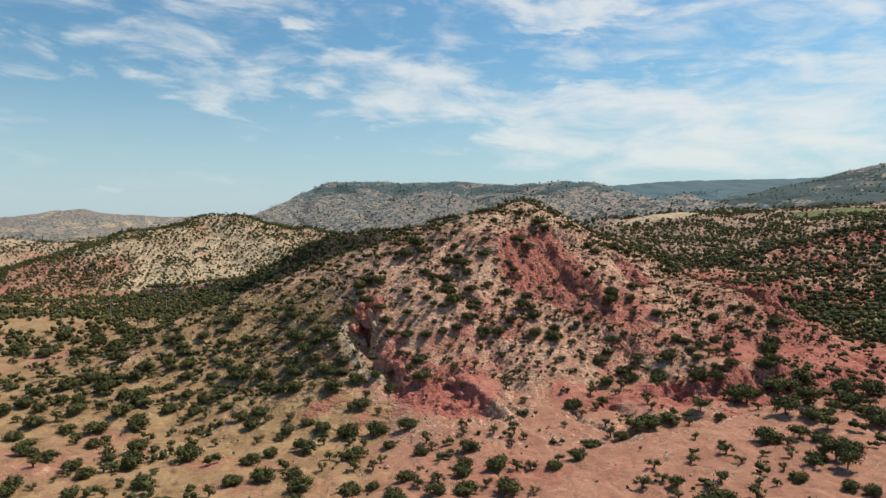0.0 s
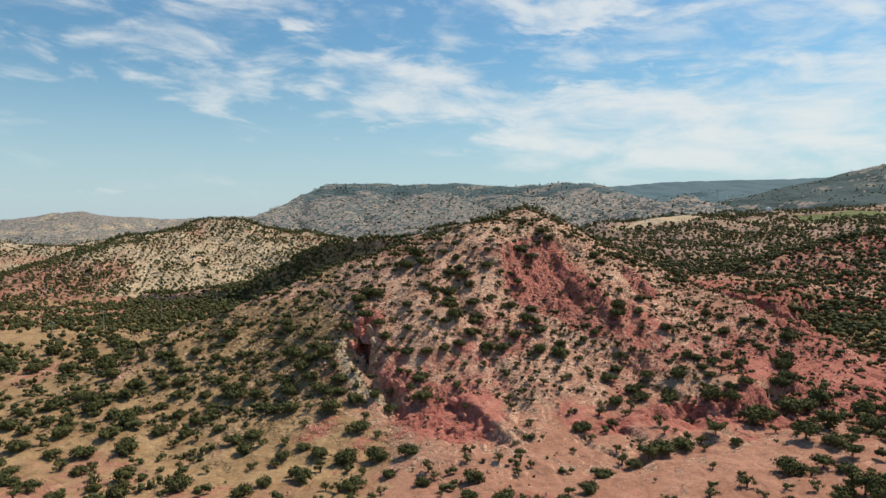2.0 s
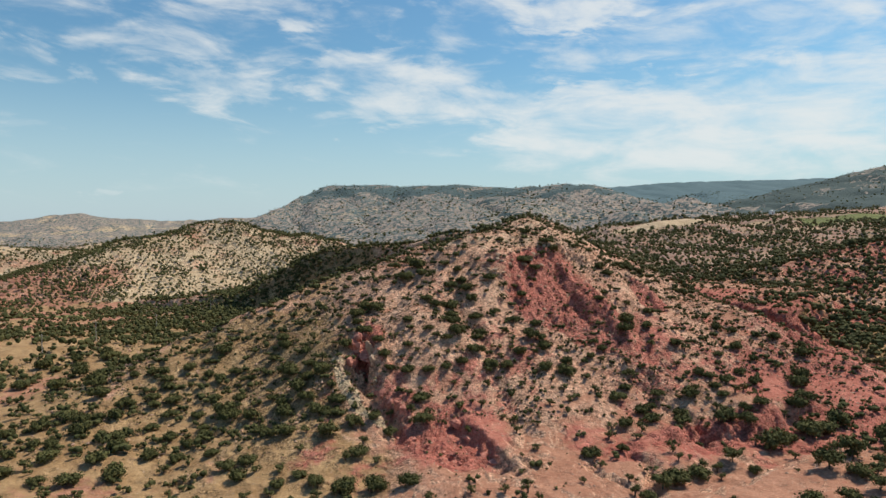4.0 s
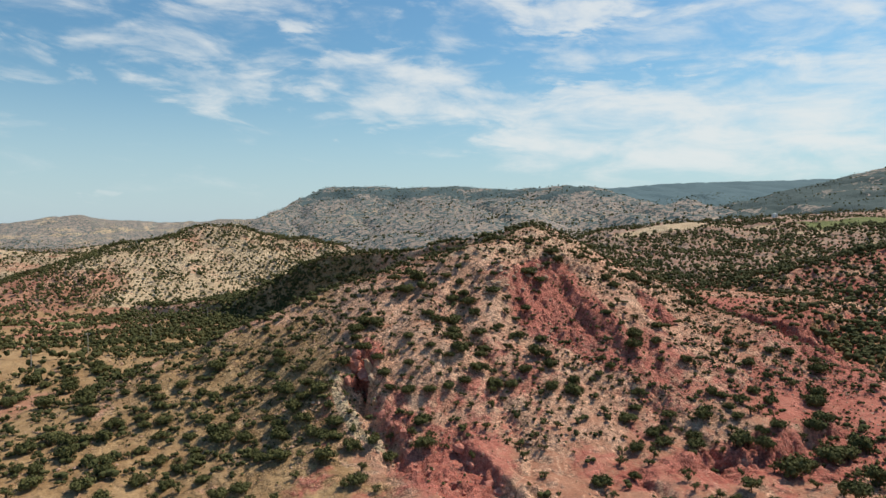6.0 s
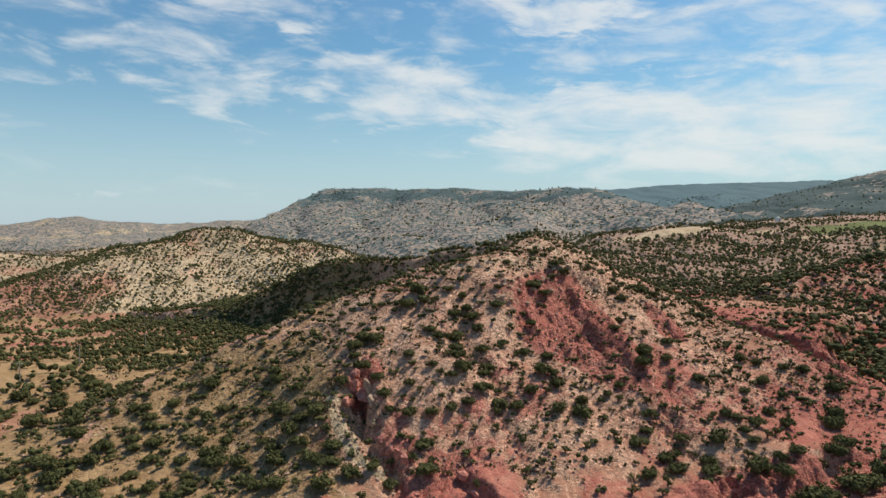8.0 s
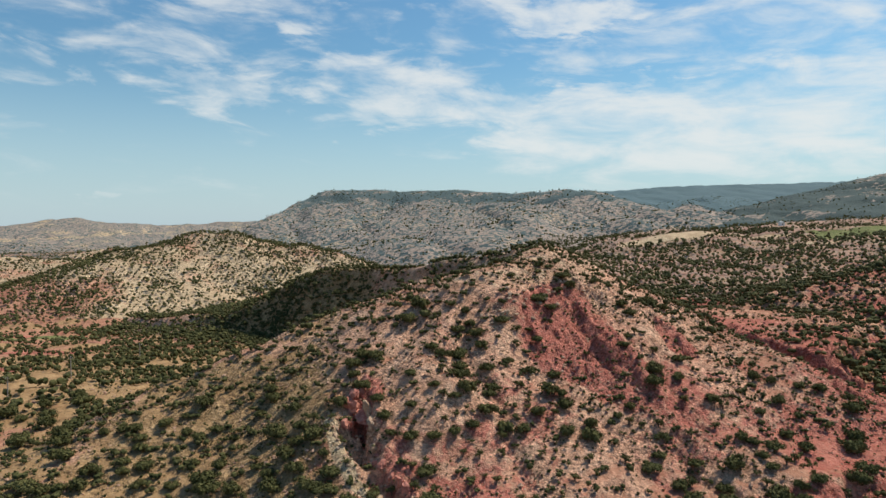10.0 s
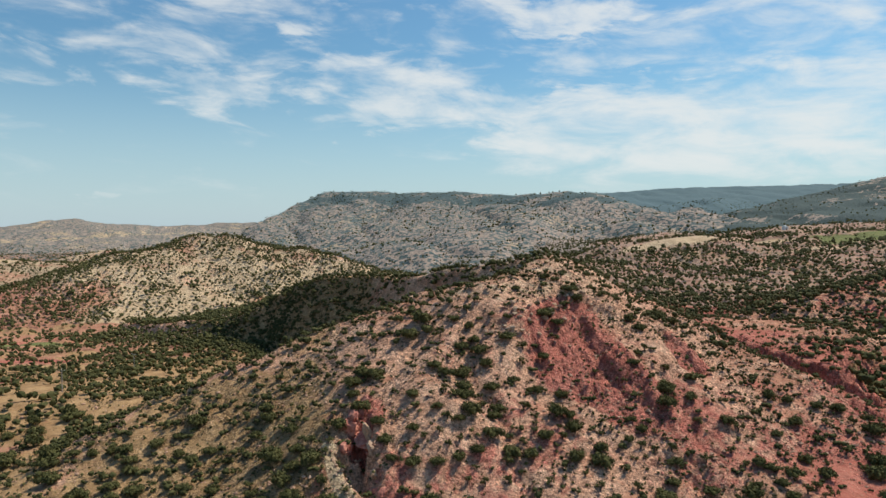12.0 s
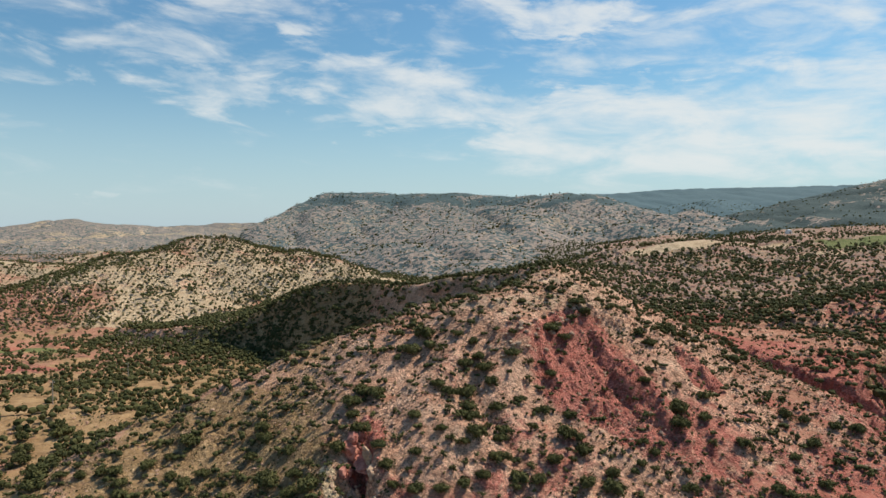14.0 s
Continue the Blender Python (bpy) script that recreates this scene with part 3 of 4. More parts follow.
def build_land():
    front = np.arange(-44, 44.01, 0.14)
    turns = np.radians(np.concatenate([front, np.arange(48, 312, 4)]))
    near = np.concatenate([np.arange(10, 90, 5), np.arange(90, 132, 0.8), np.arange(132, 205, 0.5), np.arange(205, 420, 0.8)])
    radii = np.concatenate([near, 420 * np.exp(np.arange(0, math.log(4900 / 420), 0.008))])
    r, a = np.meshgrid(radii, turns, indexing="ij")
    x, y = r * np.sin(a), r * np.cos(a)
    z, form = land(x, y)
    zones = zones_at(x, y, z, form)
    rows, cols = x.shape
    grid = np.arange(rows * cols).reshape(rows, cols)
    wrap = np.roll(grid, -1, axis=1)
    faces = np.stack([grid[:-1], grid[1:], wrap[1:], wrap[:-1]], -1).reshape(-1, 4)
    kind = form.ravel()[faces].max(1)
    verts = np.stack([x, y, z], -1).reshape(-1, 3)
    for k, (name, label, category) in enumerate(LAND):
        some = faces[kind == k]
        if not len(some):
            continue
        used, back = np.unique(some, return_inverse=True)
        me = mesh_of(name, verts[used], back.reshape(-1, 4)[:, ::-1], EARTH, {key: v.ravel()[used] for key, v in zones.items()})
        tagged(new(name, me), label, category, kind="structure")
    # the middle, below the camera
    ring = grid[0]
    centre = np.vstack([verts[ring], [[0, 0, float(height(0.0, 0.0))]]])
    m = len(ring)
    fan = np.stack([np.arange(m), np.full(m, m), (np.arange(m) + 1) % m], -1)
    hub = mesh_of("ground", centre, fan, EARTH, {key: np.append(v[0], v[0].mean()) for key, v in zones.items()})
    tagged(new("ground", hub), LAND[0][1], "ground", kind="structure")


build_land()


# ---- trees and shrubs ----
def puff(rng, lobes, count, size):
    """Small leaf clumps, each a bent pair of triangles, spread over the lobes of a crown."""
    lobes = np.asarray(lobes, float)
    pick = rng.choice(len(lobes), count, p=lobes[:, 3] ** 2 / (lobes[:, 3] ** 2).sum())
    way = rng.normal(size=(count, 3))
    way /= np.linalg.norm(way, axis=1, keepdims=True)
    deep = rng.uniform(0.45, 1.15, count) + 0.55 * rng.uniform(0, 1, count) ** 4
    at = lobes[pick, :3] + way * (lobes[pick, 3] * deep)[:, None] * (1, 1, 0.8)
    u = rng.normal(size=(count, 3))
    u -= way * (u * way).sum(1, keepdims=True) * 0.6
    u /= np.linalg.norm(u, axis=1, keepdims=True)
    v = np.cross(way, u) + way * rng.uniform(-0.5, 0.5, (count, 1))
    s = size * rng.uniform(0.6, 1.4, (count, 1))
    quad = np.stack([at - u * s, at - v * s * 0.7, at + u * s, at + v * s * 0.7 + way * s * 0.3], 1)
    return quad.reshape(-1, 3), np.arange(4 * count).reshape(-1, 4)


def blob(rng, lobe, rings=3, sides=6, shrink=0.78):
    """A lumpy closed body inside a lobe, which keeps the crown from being seen through."""
    x, y, z, r = lobe
    verts = [(x, y, z - r * 0.8 * shrink)]
    for i in range(1, rings + 1):
        lat = -math.pi / 2 + math.pi * i / (rings + 1)
        for j in range(sides):
            lon = 2 * math.pi * (j + 0.5 * (i % 2)) / sides
            q = r * shrink * rng.uniform(0.8, 1.15)
            verts.append((x + q * math.cos(lat) * math.cos(lon), y + q * math.cos(lat) * math.sin(lon), z + 0.8 * q * math.sin(lat)))
    verts.append((x, y, z + r * 0.8 * shrink))
    faces = []
    for j in range(sides):
        k = (j + 1) % sides
        faces.append((0, 1 + k, 1 + j, 1 + j))
        for i in range(rings - 1):
            a, b = 1 + i * sides, 1 + (i + 1) * sides
            faces.append((a + j, a + k, b + k, b + j))
        a = 1 + (rings - 1) * sides
        faces.append((a + j, a + k, len(verts) - 1, len(verts) - 1))
    return np.array(verts), faces


def crown_lobes(rng, wide, tall, count, clear):
    lobes = []
    for k in range(count):
        turn, out = 2.4 * k + rng.uniform(-0.7, 0.7), wide * 0.42 * math.sqrt((k + 0.3) / count) * rng.uniform(0.75, 1.1)
        r = wide * rng.uniform(0.11, 0.26)
        low, high = clear + r * 0.6, max(clear + r * 0.7, tall - r * 0.8 - 0.35 * out)
        lobes.append((out * math.cos(turn), out * math.sin(turn), rng.uniform(0.4, 1.0) * (high - low) + low, r))
    return lobes


def tube(p, q, a, b, sides=6):
    p, q = np.array(p, float), np.array(q, float)
    w = (q - p) / np.linalg.norm(q - p)
    u = np.cross(w, (0.3, 0.9, 0.2))
    u /= np.linalg.norm(u)
    v = np.cross(w, u)
    ring = [(math.cos(2 * math.pi * j / sides), math.sin(2 * math.pi * j / sides)) for j in range(sides)]
    verts = [p + a * (c * u + s * v) for c, s in ring] + [q + b * (c * u + s * v) for c, s in ring]
    faces = [(j, (j + 1) % sides, sides + (j + 1) % sides, sides + j) for j in range(sides)]
    return verts, faces


def joined(parts):
    verts, faces, at = [], [], 0
    for v, f in parts:
        verts.append(np.asarray(v))
        faces.append(np.asarray(f) + at)
        at += len(v)
    return np.concatenate(verts), np.concatenate(faces)


def tidy_mesh(name, verts, faces, mat, smooth):
    me = bpy.data.meshes.new(name)
    me.from_pydata([tuple(v) for v in verts], [], [tuple(dict.fromkeys(int(i) for i in f)) for f in faces])
    me.polygons.foreach_set("use_smooth", np.full(len(me.polygons), smooth))
    me.materials.append(mat)
    me.update()
    return me


def part(name, me, parent, label=""):
    ob = new(name, me)
    ob.parent = parent
    return tagged(ob, label)


def make_tree(seed, wide, tall, lobe_count, clear, leaves, label, category="tree", name="tree"):
    rng = np.random.default_rng(seed)
    lobes = crown_lobes(rng, wide, tall, lobe_count, clear)
    pieces = [puff(rng, lobes, leaves, 0.047 * wide)] + [blob(rng, l, shrink=0.6) for l in lobes]
    crown = tidy_mesh("crown", *joined(pieces), LEAF, False)
    wood = [tube((0, 0, -0.6), (0.1, 0.05, clear + 0.5), 0.17, 0.13)]
    for x, y, z, r in lobes[:5]:
        wood.append(tube((0.1, 0.05, clear + 0.3), (x * 0.9, y * 0.9, z), 0.09, 0.04, 5))
    trunk = tidy_mesh("trunk", *joined(wood), BARK, True)
    ob = new(name)
    tagged(ob, label, category)
    part("crown", crown, ob)
    part("trunk", trunk, ob, "short grey-brown twisted trunk")
    return ob


BUSHY = "low dark green argan tree with a broad uneven crown"
OPEN = "small spreading dark green tree with its trunk showing"
SHRUB = "small dense dark green shrub on stony soil"


def kind(*given):
    ob = make_tree(*given)
    crown = next(o for o in ob.children if o.name.startswith("crown"))
    co = np.array([v.co[:2] for v in crown.data.vertices])
    return ob, float(np.mean(np.percentile(co, 97, axis=0) - np.percentile(co, 3, axis=0)))


TREES = [kind(k, 5.0, 3.2, 13, 0.05, 1150, BUSHY) for k in range(5)] + [kind(k, 4.6, 3.6, 11, 0.75, 850, OPEN) for k in (11, 12)]
SHRUBS = [kind(k, 2.2, 1.8, 6, 0.1, 300, SHRUB, "shrub", "shrub") for k in (21, 22, 23)]

# trees that can be told apart: x, y and the width of the crown
WASH = [(-7.9, 104.5, 2.7), (-4.0, 107.5, 2.6), (-1.2, 103.9, 3.1), (3.8, 103.7, 3.9), (7.1, 105.8, 2.0), (10.5, 103.1, 3.7), (14.3, 101.1, 1.9), (31.1, 100.6, 2.3), (-19.4, 125.1, 2.5), (-16.1, 118.8, 2.6), (-15.5, 108.8, 3.5), (-11.8, 109.5, 2.7), (-11.5, 122.0, 1.8), (-9.7, 123.3, 2.5), (-4.1, 124.8, 2.7), (-0.8, 119.1, 1.1), (-0.8, 108.7, 2.2), (4.0, 116.6, 3.0), (5.1, 124.0, 3.4), (9.5, 112.9, 3.7), (12.9, 112.1, 2.3), (15.4, 112.7, 2.5), (19.2, 111.8, 3.1), (24.1, 115.9, 3.7), (29.2, 125.6, 3.3), (-20.6, 142.6, 4.2), (-16.9, 126.6, 4.2), (-14.2, 141.6, 4.9), (-10.6, 130.5, 2.9), (-7.3, 138.1, 3.7), (-3.2, 129.8, 2.6), (-2.0, 127.0, 2.1)]
WASH_MORE = [(4.2, 132.2, 1.9), (10.3, 131.5, 2.1), (13.5, 127.0, 1.6), (25.7, 136.2, 1.5), (34.0, 131.5, 2.2), (34.2, 136.1, 1.8), (30.9, 144.2, 1.8)]
WASH_EAST = [(35.2, 107.9, 2.1), (35.3, 96.9, 1.9), (43.7, 101.8, 2.6), (45.7, 104.3, 1.5), (51.2, 99.1, 1.4), (55.2, 104.7, 1.7), (55.6, 100.9, 2.9), (56.2, 98.8, 1.9), (60.9, 96.7, 2.9), (62.8, 94.3, 2.9), (65.1, 104.1, 4.2), (43.8, 113.8, 2.2), (47.5, 122.0, 1.6), (49.5, 113.3, 2.5), (50.4, 109.4, 2.0), (50.7, 118.4, 1.6), (55.3, 111.9, 1.8), (59.4, 110.4, 2.5), (59.7, 119.0, 5.3), (62.4, 108.1, 3.4), (62.6, 117.5, 2.2), (65.9, 108.6, 4.6), (66.0, 119.9, 3.7), (68.4, 116.9, 3.6), (70.6, 111.4, 3.5), (73.1, 123.3, 3.6), (83.7, 124.6, 3.7), (35.7, 129.5, 2.7), (40.3, 135.5, 4.1), (43.6, 136.6, 4.4), (48.5, 138.8, 3.9), (53.1, 141.5, 2.4)]
WASH_EAST_MORE = [(59.7, 139.6, 2.7), (70.5, 133.6, 4.8), (74.2, 129.9, 4.0), (78.6, 139.8, 5.1), (80.8, 134.4, 3.1), (85.9, 130.5, 4.7), (86.6, 138.1, 4.9), (57.2, 144.1, 4.1)]
WEST_FOOT = [(-78.2, 118.2, 3.1), (-76.7, 113.4, 3.2), (-72.3, 120.5, 1.3), (-67.8, 122.9, 3.6), (-65.7, 125.9, 2.1), (-64.3, 112.0, 3.3), (-57.9, 110.8, 1.8), (-53.9, 121.6, 1.7), (-53.4, 115.9, 3.5), (-37.6, 115.4, 3.8), (-32.2, 116.2, 3.6), (-26.9, 117.4, 2.9), (-24.2, 109.6, 3.7), (-22.2, 119.7, 2.0), (-91.2, 143.0, 3.6), (-87.8, 136.6, 4.4), (-81.1, 143.8, 3.0), (-80.4, 132.2, 4.2), (-80.1, 127.1, 2.4), (-76.6, 142.4, 4.1), (-72.8, 126.9, 3.4), (-71.0, 138.0, 2.5), (-67.7, 132.1, 2.7), (-64.9, 138.1, 4.4), (-61.4, 128.6, 4.7), (-51.4, 131.6, 4.6), (-49.3, 141.1, 2.2), (-40.4, 141.4, 2.9), (-37.4, 126.9, 3.6), (-34.7, 131.6, 3.5), (-28.3, 133.8, 4.2), (-25.4, 138.5, 2.6)]
WEST_FOOT_MORE = [(-103.0, 157.4, 2.7), (-97.5, 154.7, 5.2), (-96.6, 146.5, 4.1), (-87.6, 152.0, 4.7), (-81.1, 152.1, 5.2), (-74.9, 145.2, 2.6), (-72.6, 155.1, 5.2), (-56.9, 153.6, 2.6), (-48.3, 155.1, 4.9), (-43.8, 156.2, 4.4), (-43.8, 149.9, 4.8), (-35.4, 150.4, 3.0), (-34.4, 145.0, 3.5), (-30.7, 148.2, 3.3), (-26.9, 145.0, 4.5)]
WEST_SLOPE_LOW = [(-109.4, 161.8, 4.8), (-79.8, 161.8, 6.4), (-63.0, 158.1, 3.0), (-27.1, 161.7, 5.2), (-109.4, 175.6, 4.7), (-107.1, 167.2, 5.3), (-103.0, 179.1, 7.3), (-101.8, 164.4, 3.8), (-98.9, 169.3, 3.5), (-94.6, 169.4, 3.8), (-92.0, 163.4, 6.0), (-91.2, 175.7, 7.9), (-80.8, 172.9, 5.1), (-78.3, 168.0, 4.6), (-74.7, 178.3, 4.4), (-69.0, 164.4, 4.1), (-67.9, 173.7, 4.1), (-62.3, 163.6, 4.4), (-62.3, 169.5, 3.9), (-61.1, 177.0, 3.6), (-59.2, 173.6, 4.2), (-54.5, 178.1, 5.6), (-53.9, 162.7, 3.7), (-48.4, 175.3, 4.5), (-44.3, 168.6, 4.0), (-42.2, 166.0, 3.6), (-41.2, 177.2, 3.8), (-39.6, 173.6, 5.3), (-37.8, 179.7, 4.8), (-37.6, 164.7, 5.4), (-34.8, 175.9, 4.4), (-32.3, 163.3, 3.0)]
WEST_SLOPE_LOW_MORE = [(-30.8, 170.8, 5.5), (-29.0, 178.0, 3.2), (-26.9, 169.5, 4.5), (-26.8, 173.6, 4.6), (-23.6, 174.7, 2.4)]
FACE_LOW = [(-19.2, 154.4, 4.2), (-21.7, 165.7, 4.4), (-17.0, 166.2, 3.2), (-13.2, 163.7, 3.6), (-6.1, 172.0, 4.2), (-5.4, 164.3, 4.4)]
FACE_MIDDLE = [(30.2, 149.7, 3.8), (37.1, 151.6, 2.8), (41.5, 164.4, 3.7), (42.7, 176.3, 4.2), (47.4, 171.2, 3.9), (48.3, 166.7, 4.1), (53.0, 177.8, 2.9), (54.6, 164.3, 4.1), (56.7, 170.9, 3.9), (60.2, 174.8, 4.3), (25.8, 182.8, 4.2), (31.1, 182.4, 4.8), (31.9, 186.4, 3.5), (39.0, 189.8, 2.7), (41.4, 188.4, 2.1), (44.1, 188.0, 2.1), (45.8, 180.1, 2.9), (48.1, 185.1, 3.2), (48.2, 187.8, 2.4), (61.7, 188.4, 2.5)]
GULLY_EAST = [(67.7, 159.7, 3.8), (69.3, 151.4, 5.9), (74.6, 155.7, 4.6), (80.2, 157.3, 6.2), (84.5, 159.0, 4.8), (91.1, 148.5, 6.1), (97.0, 146.7, 5.3), (64.6, 164.1, 5.0), (89.6, 162.2, 5.5)]
FACE_WEST = [(-9.7, 179.3, 3.5), (-4.5, 179.2, 3.5), (-17.8, 186.5, 3.0), (-16.0, 184.3, 3.6), (-14.4, 180.7, 2.7), (-14.4, 190.1, 2.3), (-11.5, 183.3, 2.0), (-10.4, 194.4, 2.9), (-10.0, 186.5, 3.1), (-4.6, 190.6, 3.2), (-4.1, 184.5, 1.9), (-2.4, 187.8, 2.5), (0.2, 180.8, 3.6), (0.2, 187.6, 2.8), (2.2, 195.9, 3.8), (3.2, 189.8, 4.9), (4.2, 182.5, 3.0), (7.9, 186.5, 4.2), (8.4, 192.1, 3.9), (9.5, 195.8, 4.5), (11.8, 184.2, 3.9), (15.7, 182.9, 3.1), (19.7, 187.3, 3.7), (23.6, 195.1, 5.1), (-5.5, 203.5, 3.1), (-2.7, 202.3, 4.0), (1.9, 200.2, 4.1), (5.7, 199.1, 1.8), (8.6, 202.3, 4.0), (19.6, 203.6, 4.0)]
FACE_EAST = [(63.9, 172.2, 1.7), (64.7, 169.3, 2.3), (67.4, 176.5, 2.9), (67.5, 172.8, 2.9), (69.5, 165.5, 3.1), (71.4, 179.5, 3.6), (73.2, 165.7, 3.4), (83.9, 169.1, 5.0), (86.5, 171.8, 4.2), (64.3, 196.3, 3.5), (65.5, 182.7, 3.3), (66.4, 195.0, 2.6), (67.5, 181.2, 3.0), (76.3, 196.5, 3.0), (78.9, 188.5, 3.5), (79.5, 181.1, 3.4), (86.1, 196.4, 2.7), (90.2, 192.0, 2.3), (92.2, 184.6, 6.1), (95.6, 189.0, 4.7), (102.1, 199.9, 5.3)]
WEST_SLOPE = [(-119.4, 180.9, 3.8), (-99.8, 184.7, 7.4), (-96.3, 195.8, 8.6), (-94.1, 181.7, 5.5), (-90.1, 182.9, 3.9), (-86.5, 189.0, 5.2), (-86.2, 183.7, 5.0), (-80.3, 191.9, 4.4), (-78.5, 188.3, 4.2), (-78.3, 197.4, 4.1), (-74.0, 190.5, 4.7), (-72.5, 184.2, 4.3), (-71.5, 197.4, 2.9), (-65.1, 184.0, 3.8), (-62.5, 190.9, 3.2), (-58.0, 195.3, 2.9), (-57.8, 197.9, 2.9), (-57.5, 182.6, 6.1), (-54.8, 187.1, 4.5), (-54.6, 197.0, 3.2), (-51.2, 191.8, 2.8), (-44.5, 181.3, 3.3), (-42.4, 189.9, 6.1), (-39.2, 197.3, 3.7), (-36.3, 188.0, 3.7), (-36.3, 183.6, 4.0), (-33.2, 188.8, 3.0), (-32.1, 182.5, 5.5), (-27.1, 190.2, 4.7), (-26.0, 182.8, 2.0), (-22.7, 194.7, 4.7), (-101.8, 203.5, 8.0)]
WEST_SLOPE_MORE = [(-82.6, 203.9, 5.0), (-79.8, 201.0, 4.4), (-68.1, 201.7, 3.3), (-64.4, 199.5, 4.0), (-60.6, 201.9, 3.9), (-55.8, 199.6, 2.5), (-49.8, 203.4, 3.6), (-38.2, 203.4, 2.8), (-26.1, 204.2, 5.6), (-24.9, 199.4, 3.5)]
SCARP = [(26.5, 194.7, 3.0), (27.0, 191.3, 4.4), (41.3, 195.9, 2.8), (43.0, 192.8, 3.0), (45.8, 191.6, 2.1), (57.5, 196.5, 2.5), (26.2, 203.6, 3.4), (36.7, 212.5, 2.0), (44.7, 203.6, 2.6), (46.8, 212.7, 3.0), (51.0, 199.1, 4.4), (52.9, 206.7, 5.2), (55.3, 214.0, 2.4), (58.6, 204.1, 3.6), (61.5, 212.3, 3.7), (25.2, 227.6, 4.2), (27.3, 230.2, 3.2), (29.4, 226.7, 3.1), (32.4, 233.2, 2.9), (49.9, 219.9, 2.8), (52.1, 220.8, 2.2), (53.8, 230.8, 3.7), (28.6, 245.5, 3.5), (34.8, 238.4, 4.4), (35.4, 251.5, 2.9), (36.6, 235.5, 3.3), (45.9, 243.3, 3.1), (52.5, 236.2, 3.4)]
WEST_VALLEY = [(-131.3, 214.2, 4.8), (-117.4, 210.8, 6.3), (-104.4, 210.1, 6.3), (-96.5, 205.6, 4.3), (-94.1, 210.0, 3.2), (-91.1, 205.1, 3.9), (-86.3, 205.2, 3.5), (-75.6, 206.7, 5.0), (-143.5, 221.5, 7.8), (-131.3, 222.1, 4.5), (-130.9, 233.5, 4.7), (-121.4, 218.3, 5.6), (-119.3, 226.6, 6.3), (-111.4, 232.1, 4.5), (-94.8, 216.4, 4.1), (-136.6, 235.7, 6.1), (-129.9, 244.2, 5.3), (-124.0, 235.7, 6.8), (-122.2, 250.9, 5.3), (-119.9, 246.4, 6.6), (-114.0, 246.1, 3.9), (-146.4, 340.3, 5.1)]
WEST_SPUR = [(-71.1, 209.0, 3.1), (-67.5, 212.2, 6.2), (-49.0, 211.5, 4.9), (-47.6, 207.3, 4.6), (-24.1, 209.0, 4.9)]
TOP_WEST = [(-21.0, 206.7, 4.4), (1.4, 205.1, 4.3), (1.6, 213.0, 3.9), (4.9, 215.6, 3.3), (6.3, 211.7, 3.8), (7.7, 207.7, 3.8), (13.8, 215.7, 3.9), (14.4, 205.1, 2.8), (17.4, 210.9, 2.6), (17.9, 215.5, 2.6), (23.5, 214.9, 3.0), (-12.4, 220.6, 5.0), (-9.2, 226.7, 5.2), (-4.0, 216.4, 2.6), (0.1, 221.8, 3.0), (3.9, 219.5, 3.0), (14.3, 221.2, 2.7), (21.2, 222.8, 2.4), (18.3, 235.0, 2.9)]
SHOULDER_TREES = [(83.3, 214.5, 4.0), (84.0, 202.7, 3.8), (87.0, 212.2, 2.9), (91.4, 202.3, 2.4), (92.7, 209.1, 2.9), (97.6, 208.1, 3.6), (99.1, 203.8, 2.5), (104.8, 206.9, 2.9), (65.1, 248.4, 6.6), (70.4, 250.0, 3.7)]
STANDS = (WASH, WASH_MORE, WASH_EAST, WASH_EAST_MORE, WEST_FOOT, WEST_FOOT_MORE, WEST_SLOPE_LOW, WEST_SLOPE_LOW_MORE, FACE_LOW, FACE_MIDDLE, GULLY_EAST, FACE_WEST, FACE_EAST, WEST_SLOPE, WEST_SLOPE_MORE, SCARP, WEST_VALLEY, WEST_SPUR, TOP_WEST, SHOULDER_TREES)


